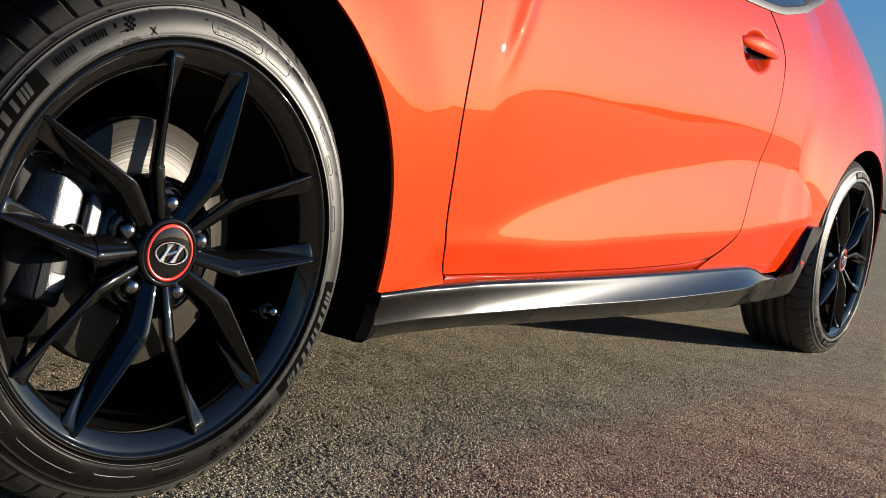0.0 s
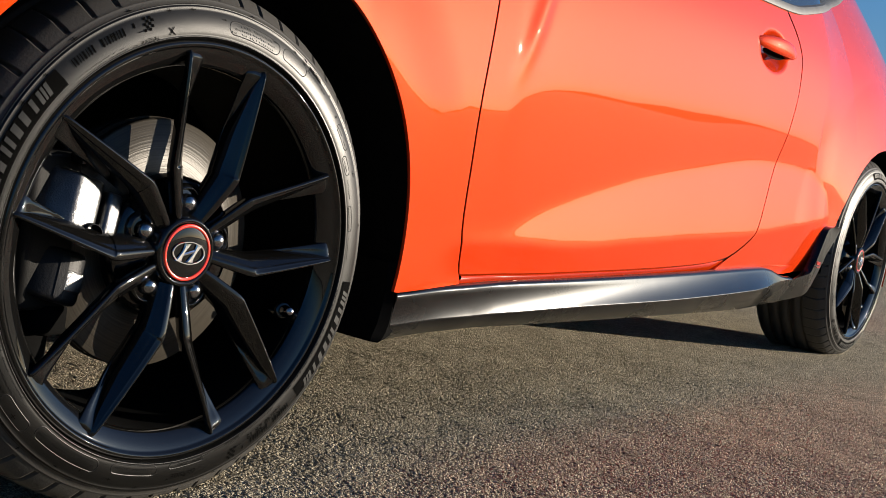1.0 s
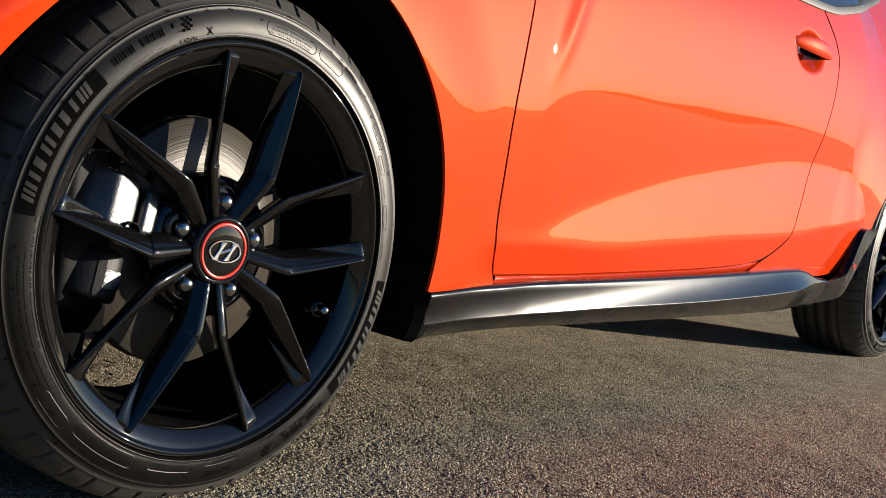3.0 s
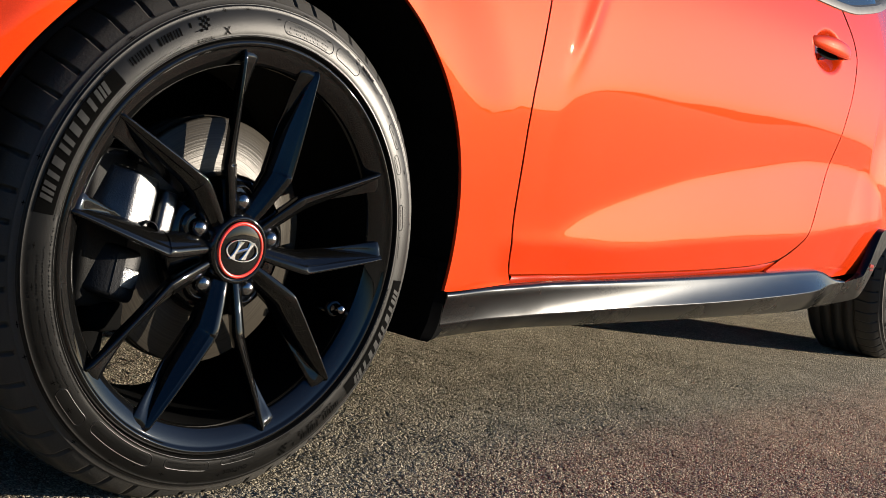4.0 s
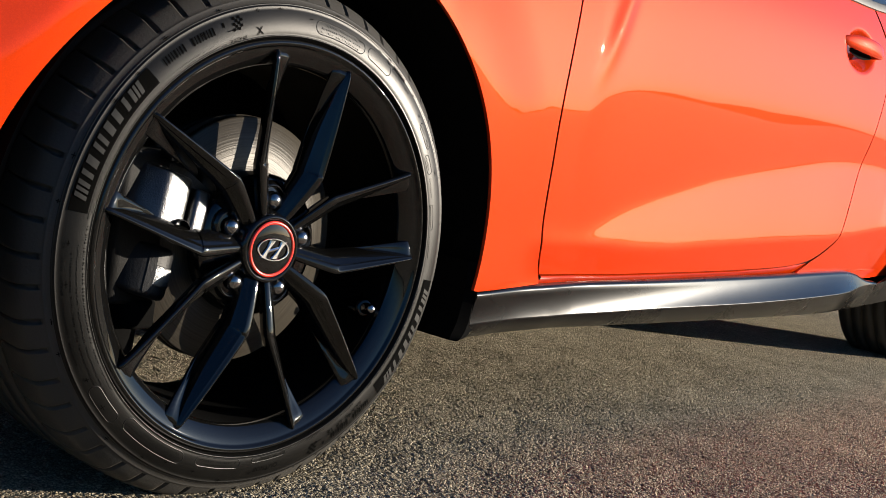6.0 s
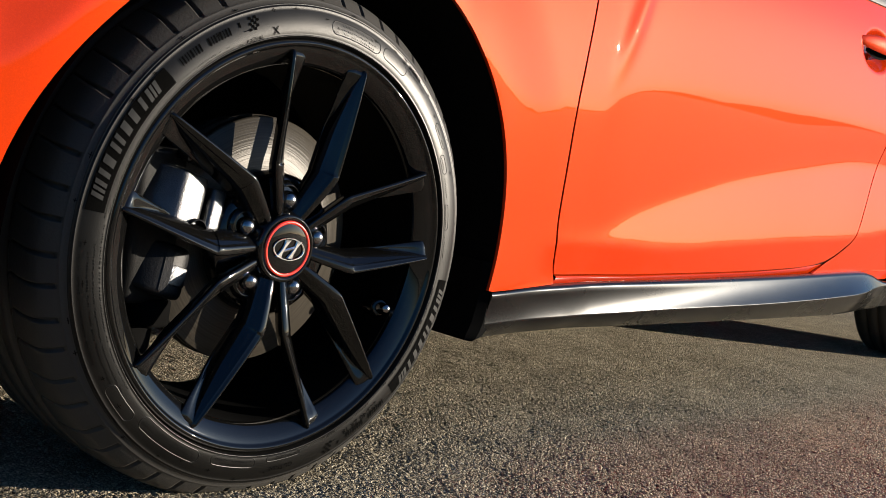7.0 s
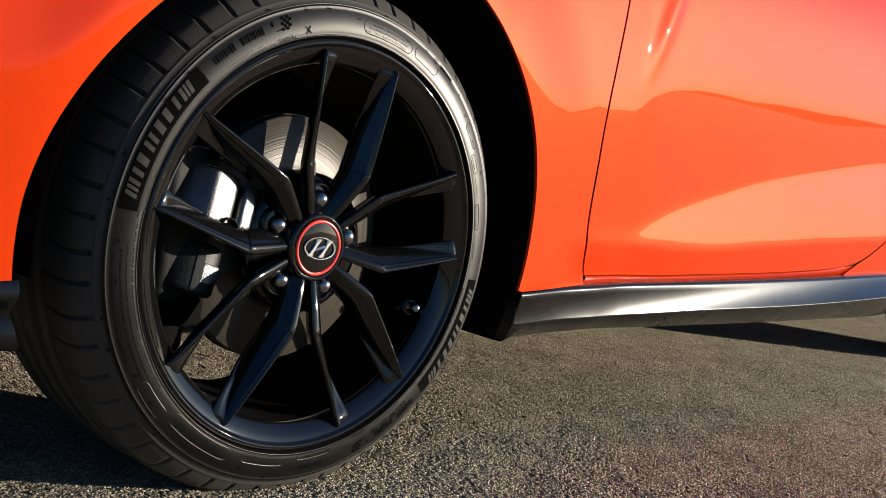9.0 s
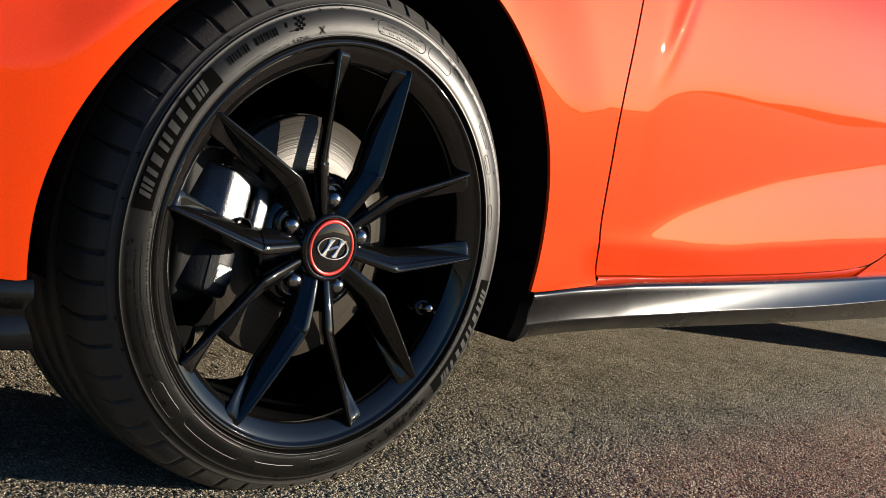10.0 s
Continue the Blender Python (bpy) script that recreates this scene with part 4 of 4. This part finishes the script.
def sidewall_marks(wheel, turn):
    rng = random.Random(7)
    for half in (0.0, 180.0):
        # dark plate with the maker's mark as slanted bars
        part("lettering_plate", wrap(bar_shape(0.166, 0.0200, n=40), 0.2700, turn + half - 65.6, 0.0006), PLATE, wheel, "dark sidewall plate behind the maker's mark", smooth=False)
        bars = ((-0.0690, 0.0042), (-0.0625, 0.0034), (-0.0560, 0.0042), (-0.0455, 0.0048), (-0.0320, 0.0078), (-0.0165, 0.0046), (-0.0070, 0.0046), (0.0065, 0.0074), (0.0215, 0.0068), (0.0375, 0.0048), (0.0490, 0.0044), (0.0550, 0.0030), (0.0610, 0.0044))
        for x, w in bars:
            part("letter_bar", wrap(bar_shape(w * 1.15, 0.0128, 0.26, at=(x, 0), n=3), 0.2718, turn + half - 65.2, 0.0012), MARK, wheel, smooth=False)
    small = bmesh.new()
    for half in (0.0, 180.0):
        # product line as plain bars
        strokes(small, [0.0013, 0.0022, 0.0014, 0.0014, 0.0026, 0.0012, 0.0024, 0.0020, None, 0.0026, 0.0013, 0.0022, 0.0014, 0.0024, 0.0014, 0.0022, 0.0020], 0.0022, 0.0086, 0.05, 0.2722, turn + half - 36.6, 0.0008)
        merge(small, wrap(bar_shape(0.0022, 0.0052, 0.1, n=1), 0.2745, turn + half - 26.2, 0.0008))
        # chequered flag
        for i in range(4):
            for j in range(5):
                if (i + j) % 2 == 0:
                    merge(small, wrap(bar_shape(0.0034, 0.0030, 0.2, at=(i * 0.0034 - 0.0051 + j * 0.0008, j * 0.0030 - 0.006), n=1), 0.2722, turn + half - 22.6, 0.0008))
        merge(small, wrap(bar_shape(0.018, 0.0006, n=4), 0.2665, turn + half - 23.8, 0.0008))
    for text, size, r, ang in (("RADIAL", 0.0068, 0.2547, -23.0), ("X", 0.0125, 0.2590, -16.3), ("Total Performance", 0.0052, 0.2752, 35.6), ("225/40 ZR 18", 0.0105, 0.2640, 145.0), ("OUTSIDE", 0.0085, 0.2703, 173.7), ("EXTRA LOAD", 0.0056, 0.2570, 171.8), ("RADIAL", 0.0068, 0.2547, 157.0)):
        merge(small, wrap(text_mesh(text, size, 1.1), r, turn + ang, 0.0008))
    strokes(small, [0.0012, 0.0012, 0.0010, 0.0016, 0.0012, 0.0012, 0.0014, 0.0012, 0.0010, 0.0012, 0.0012], 0.0013, 0.0058, 0.0, 0.2808, turn + 34.4, 0.0008)
    # round device before it
    rows = []
    for i in range(20):
        a = 2 * math.pi * i / 20
        rows.append([(q * math.cos(a), q * 1.25 * math.sin(a), 0) for q in ((0.0022 if i % 10 < 7 else 0.0031), 0.0034)])
    merge(small, wrap(grid_mesh(rows, close_u=True), 0.2815, turn + 29.4, 0.0008))
    tagged(part("sidewall_print", small, PLATE, wheel, "small black sidewall lettering", smooth=False), kind="stuff")
    fine = bmesh.new()
    runs = [(-84, -27, 0.2540, 0.0020), (-84, -30, 0.2570, 0.0020), (3, 18.5, 0.2630, 0.0026), (4, 18, 0.2675, 0.0026), (5, 17, 0.2720, 0.0024), (-118, -90, 0.276, 0.003), (-124, -92, 0.268, 0.003), (-128, -90, 0.262, 0.003), (-128, -86, 0.2555, 0.002), (-157, -139, 0.2600, 0.0034), (-158, -138, 0.2640, 0.0034), (-157, -139, 0.2680, 0.0034), (-176, -164, 0.2585, 0.0028), (-175, -166, 0.2625, 0.0028), (51, 57, 0.2715, 0.003), (60, 64, 0.263, 0.004), (66, 72, 0.262, 0.004), (75, 81, 0.259, 0.0036), (84, 90, 0.259, 0.003), (100, 134, 0.2545, 0.0024), (140, 168, 0.2555, 0.0024)]
    for a_from, a_to, r, h in runs:
        a = a_from
        while a < a_to:
            w = rng.uniform(0.0010, 0.0028)
            if rng.random() > 0.16:
                merge(fine, wrap(bar_shape(w, h * rng.uniform(0.6, 1.0), 0.1, n=1), r + rng.uniform(-0.0003, 0.0003), turn + a, 0.0007))
            a += math.degrees((w + 0.0012) / r)
    for r0, r1, p, q in ((0.2598, 0.2752, 3.5, 18), (0.2562, 0.2715, -157, -139), (0.2540, 0.2662, -176, -164), (0.2540, 0.2608, 168, 178), (0.2670, 0.2760, 51, 57), (0.2585, 0.2670, 60, 64), (0.2550, 0.2625, 75, 81), (0.262, 0.2765, 22.5, 29.5), (0.2655, 0.2785, -134, -126)):
        box_line(fine, r0, r1, turn + p, turn + q)
    ticks = bmesh.new()
    for k in range(44):
        a, r = turn + k * 8.18 + rng.uniform(-1.5, 1.5), rng.choice((0.2895, 0.2740, 0.2815))
        merge(ticks, wrap(bar_shape(rng.uniform(0.004, 0.009), 0.0007, n=2), r, a, 0.0009))
        merge(ticks, wrap(bar_shape(0.0009, rng.uniform(0.002, 0.005), n=1), r, a, 0.0009))
    tagged(part("sidewall_ticks", ticks, PLATE, wheel, "small dark moulding ticks", smooth=False), kind="stuff")
    tagged(part("sidewall_fine_print", fine, RUBBER, wheel, smooth=False), kind="stuff")


def build_wheel(at, steer, spin, turn):
    wheel = part("wheel", rim_mesh(), BLACK, car, "gloss black ten-spoke alloy wheel")
    wheel.matrix_basis = pose(*at, 0, 0, steer)
    wheel.data.materials.append(BARREL)
    for p in wheel.data.polygons:
        if p.center.y > 0.012:
            p.material_index = 1
    tyre = part("tyre", tyre_mesh(), RUBBER, wheel, "low-profile black tyre with raised lettering", angle=30)
    tyre.data.materials.append(TREAD)
    for p in tyre.data.polygons:
        c = p.center
        if math.hypot(c.x, c.z) > 0.2885:
            p.material_index = 1
    part("hub", hub_mesh(), BLACK, wheel)
    for k in range(5):
        for mirror in (False, True):
            s = part("spoke", spoke_mesh(mirror), BLACK, wheel, angle=48)
            turned(s, pose(0, 0, 0, 0, spin + 36 + 72 * k, 0))
        nut = part("lug_nut", nut_mesh(), CHROME, wheel, "dark chrome lug nut", angle=30)
        a = radians(spin + 72 * k)
        turned(nut, pose(0.0570 * math.sin(a), 0.0175, 0.0570 * math.cos(a), 0, spin + 72 * k + 11, 0) @ Matrix.Scale(1.12, 4))
        col = part("nut_collar", collar_mesh(), BLACK, wheel)
        turned(col, pose(0.0570 * math.sin(a), 0.0175, 0.0570 * math.cos(a)) @ Matrix.Scale(1.14, 4))
    emblem_parts(wheel, 4)
    sidewall_marks(wheel, turn)
    a = radians(spin + 107.2)
    valve = part("valve", lathe([(0.0005, -0.012), (0.0032, -0.012), (0.0036, -0.009), (0.0034, 0.000), (0.0052, 0.001), (0.0055, 0.005), (0.0036, 0.006), (0.0036, 0.016), (0.0090, 0.018), (0.0100, 0.030)], 24), CHROME, wheel, "short metal tyre valve")
    turned(valve, pose(0.208 * math.sin(a), 0.017, 0.208 * math.cos(a), 25 * math.cos(a), 0, -25 * math.sin(a)) @ Matrix.Diagonal((1.5, 1.3, 1.5, 1)))
    boss = part("valve_grommet", lathe([(0.0060, 0.002), (0.0095, 0.001), (0.0125, 0.004), (0.0140, 0.012), (0.0150, 0.040)], 28), BLACK, wheel, "black rubber valve grommet")
    turned(boss, pose(0.208 * math.sin(a), 0.020, 0.208 * math.cos(a), 25 * math.cos(a), 0, -25 * math.sin(a)))
    return wheel


front = build_wheel((0.0, 0.0, WHEEL_Z), -3.76, 4.7, 0.0)
rear = build_wheel((BASE, 0.036, WHEEL_Z), 0.0, 31.0, 70.0)

# brakes
def build_brake(x, y):
    bm = lathe([(0.075, 0.000), (0.078, 0.0), (0.1500, 0.0), (0.1515, 0.002), (0.1515, 0.009), (0.146, 0.010), (0.146, 0.016), (0.152, 0.017), (0.152, 0.024), (0.078, 0.026)], 96)
    d = part("brake_disc", bm, DISC, car, "worn steel brake disc with a rusty tint")
    d.matrix_basis = pose(x, y, WHEEL_Z)
    bm = lathe([(0.001, -0.012), (0.070, -0.012), (0.077, -0.006), (0.079, 0.004)], 64)
    part("disc_hat", bm, SHIELD, d)
    return d


disc = build_brake(0.0, 0.055)
build_brake(BASE, 0.10)


def prism(outline, z0, z1, bevel=0.004):
    """An upright block over an outline in x, y, with rounded edges."""
    bm = bmesh.new()
    lo = [bm.verts.new((x, y, z0)) for x, y in outline]
    hi = [bm.verts.new((x, y, z1)) for x, y in outline]
    n = len(outline)
    bm.faces.new(lo[::-1])
    bm.faces.new(hi)
    for i in range(n):
        bm.faces.new((lo[i], lo[(i + 1) % n], hi[(i + 1) % n], hi[i]))
    bmesh.ops.recalc_face_normals(bm, faces=bm.faces[:])
    bmesh.ops.bevel(bm, geom=bm.edges[:], offset=bevel, segments=3, affect="EDGES", profile=0.5)
    return bm


def build_caliper():
    body = part("brake_caliper", prism([(-0.192, 0.120), (-0.190, 0.060), (-0.180, 0.050), (-0.120, 0.052), (-0.110, 0.075), (-0.110, 0.120)], 0.235, 0.412, 0.006), PLASTIC, car, "dark cast brake caliper with bright worn faces")
    def raked(bm, z0, slope=0.2, lean=0.30):
        for v in bm.verts:
            v.co.y += slope * (v.co.z - z0)
            v.co.x, v.co.z = v.co.x + lean * (v.co.z - z0), v.co.z - 0.26 * (v.co.x + 0.135)
        return bm
    up = prism([(-0.188, 0.080), (-0.178, 0.060), (-0.166, 0.043), (-0.151, 0.0275), (-0.145, 0.0235), (-0.114, 0.025), (-0.108, 0.031), (-0.106, 0.048), (-0.106, 0.080)], 0.326, 0.390, 0.004)
    part("caliper_finger", raked(up, 0.358), CAST, body, "bright cast alloy finger")
    bracket = prism([(-0.104, 0.084), (-0.104, 0.029), (-0.1015, 0.0245), (-0.087, 0.0235), (-0.081, 0.029), (-0.079, 0.084)], 0.322, 0.382, 0.003)
    part("caliper_bracket", raked(bracket, 0.350), CAST, body, "bright worn caliper bracket")
    low = prism([(-0.182, 0.080), (-0.174, 0.060), (-0.160, 0.044), (-0.146, 0.035), (-0.140, 0.033), (-0.118, 0.034), (-0.108, 0.044), (-0.102, 0.080)], 0.246, 0.304, 0.008)
    part("caliper_finger", raked(low, 0.275), CAST_DARK, body, "dark cast finger")
    part("caliper_face", raked(bevelled_box((0.022, 0.004, 0.022), 0.0015, at=(-0.1285, 0.0335, 0.272)), 0.272), CAST, body, "small bright worn patch")
    for k in range(6):
        part("pad_spring", bevelled_box((0.0060, 0.022, 0.0125), 0.0015, at=(-0.136 + 0.0085 * k, 0.040 + 0.0012 * k, 0.409 - 0.0022 * k)), CAST, body, "ribbed steel pad spring")
    bm = lathe([(0.0125, -0.004), (0.0135, -0.0035), (0.0135, 0.010), (0.0005, 0.0105)], 28)
    bore = part("caliper_bore", bm, CAST_DARK, body, "dark round recess in the caliper")
    bore.matrix_basis = pose(-0.124, 0.0185, 0.326)
    part("bleed_boss", prism([(-0.164, 0.085), (-0.160, 0.056), (-0.146, 0.044), (-0.114, 0.052), (-0.112, 0.085)], 0.206, 0.240, 0.006), LINER, body)
    arm = prism([(-0.205, 0.120), (-0.200, 0.085), (-0.180, 0.072), (-0.130, 0.072), (-0.112, 0.085), (-0.112, 0.120)], 0.166, 0.236, 0.010)
    part("knuckle_arm", arm, LINER, body, "dark cast arm under the caliper")
    return body


build_caliper()
bm = lathe([(0.050, 0.0), (0.080, -0.004), (0.142, 0.0), (0.146, 0.004), (0.142, 0.006), (0.05, 0.006)], 72)
shield = part("dust_shield", bm, SHIELD, car, "dark steel dust shield behind the disc")
shield.matrix_basis = pose(0, 0.104, WHEEL_Z)
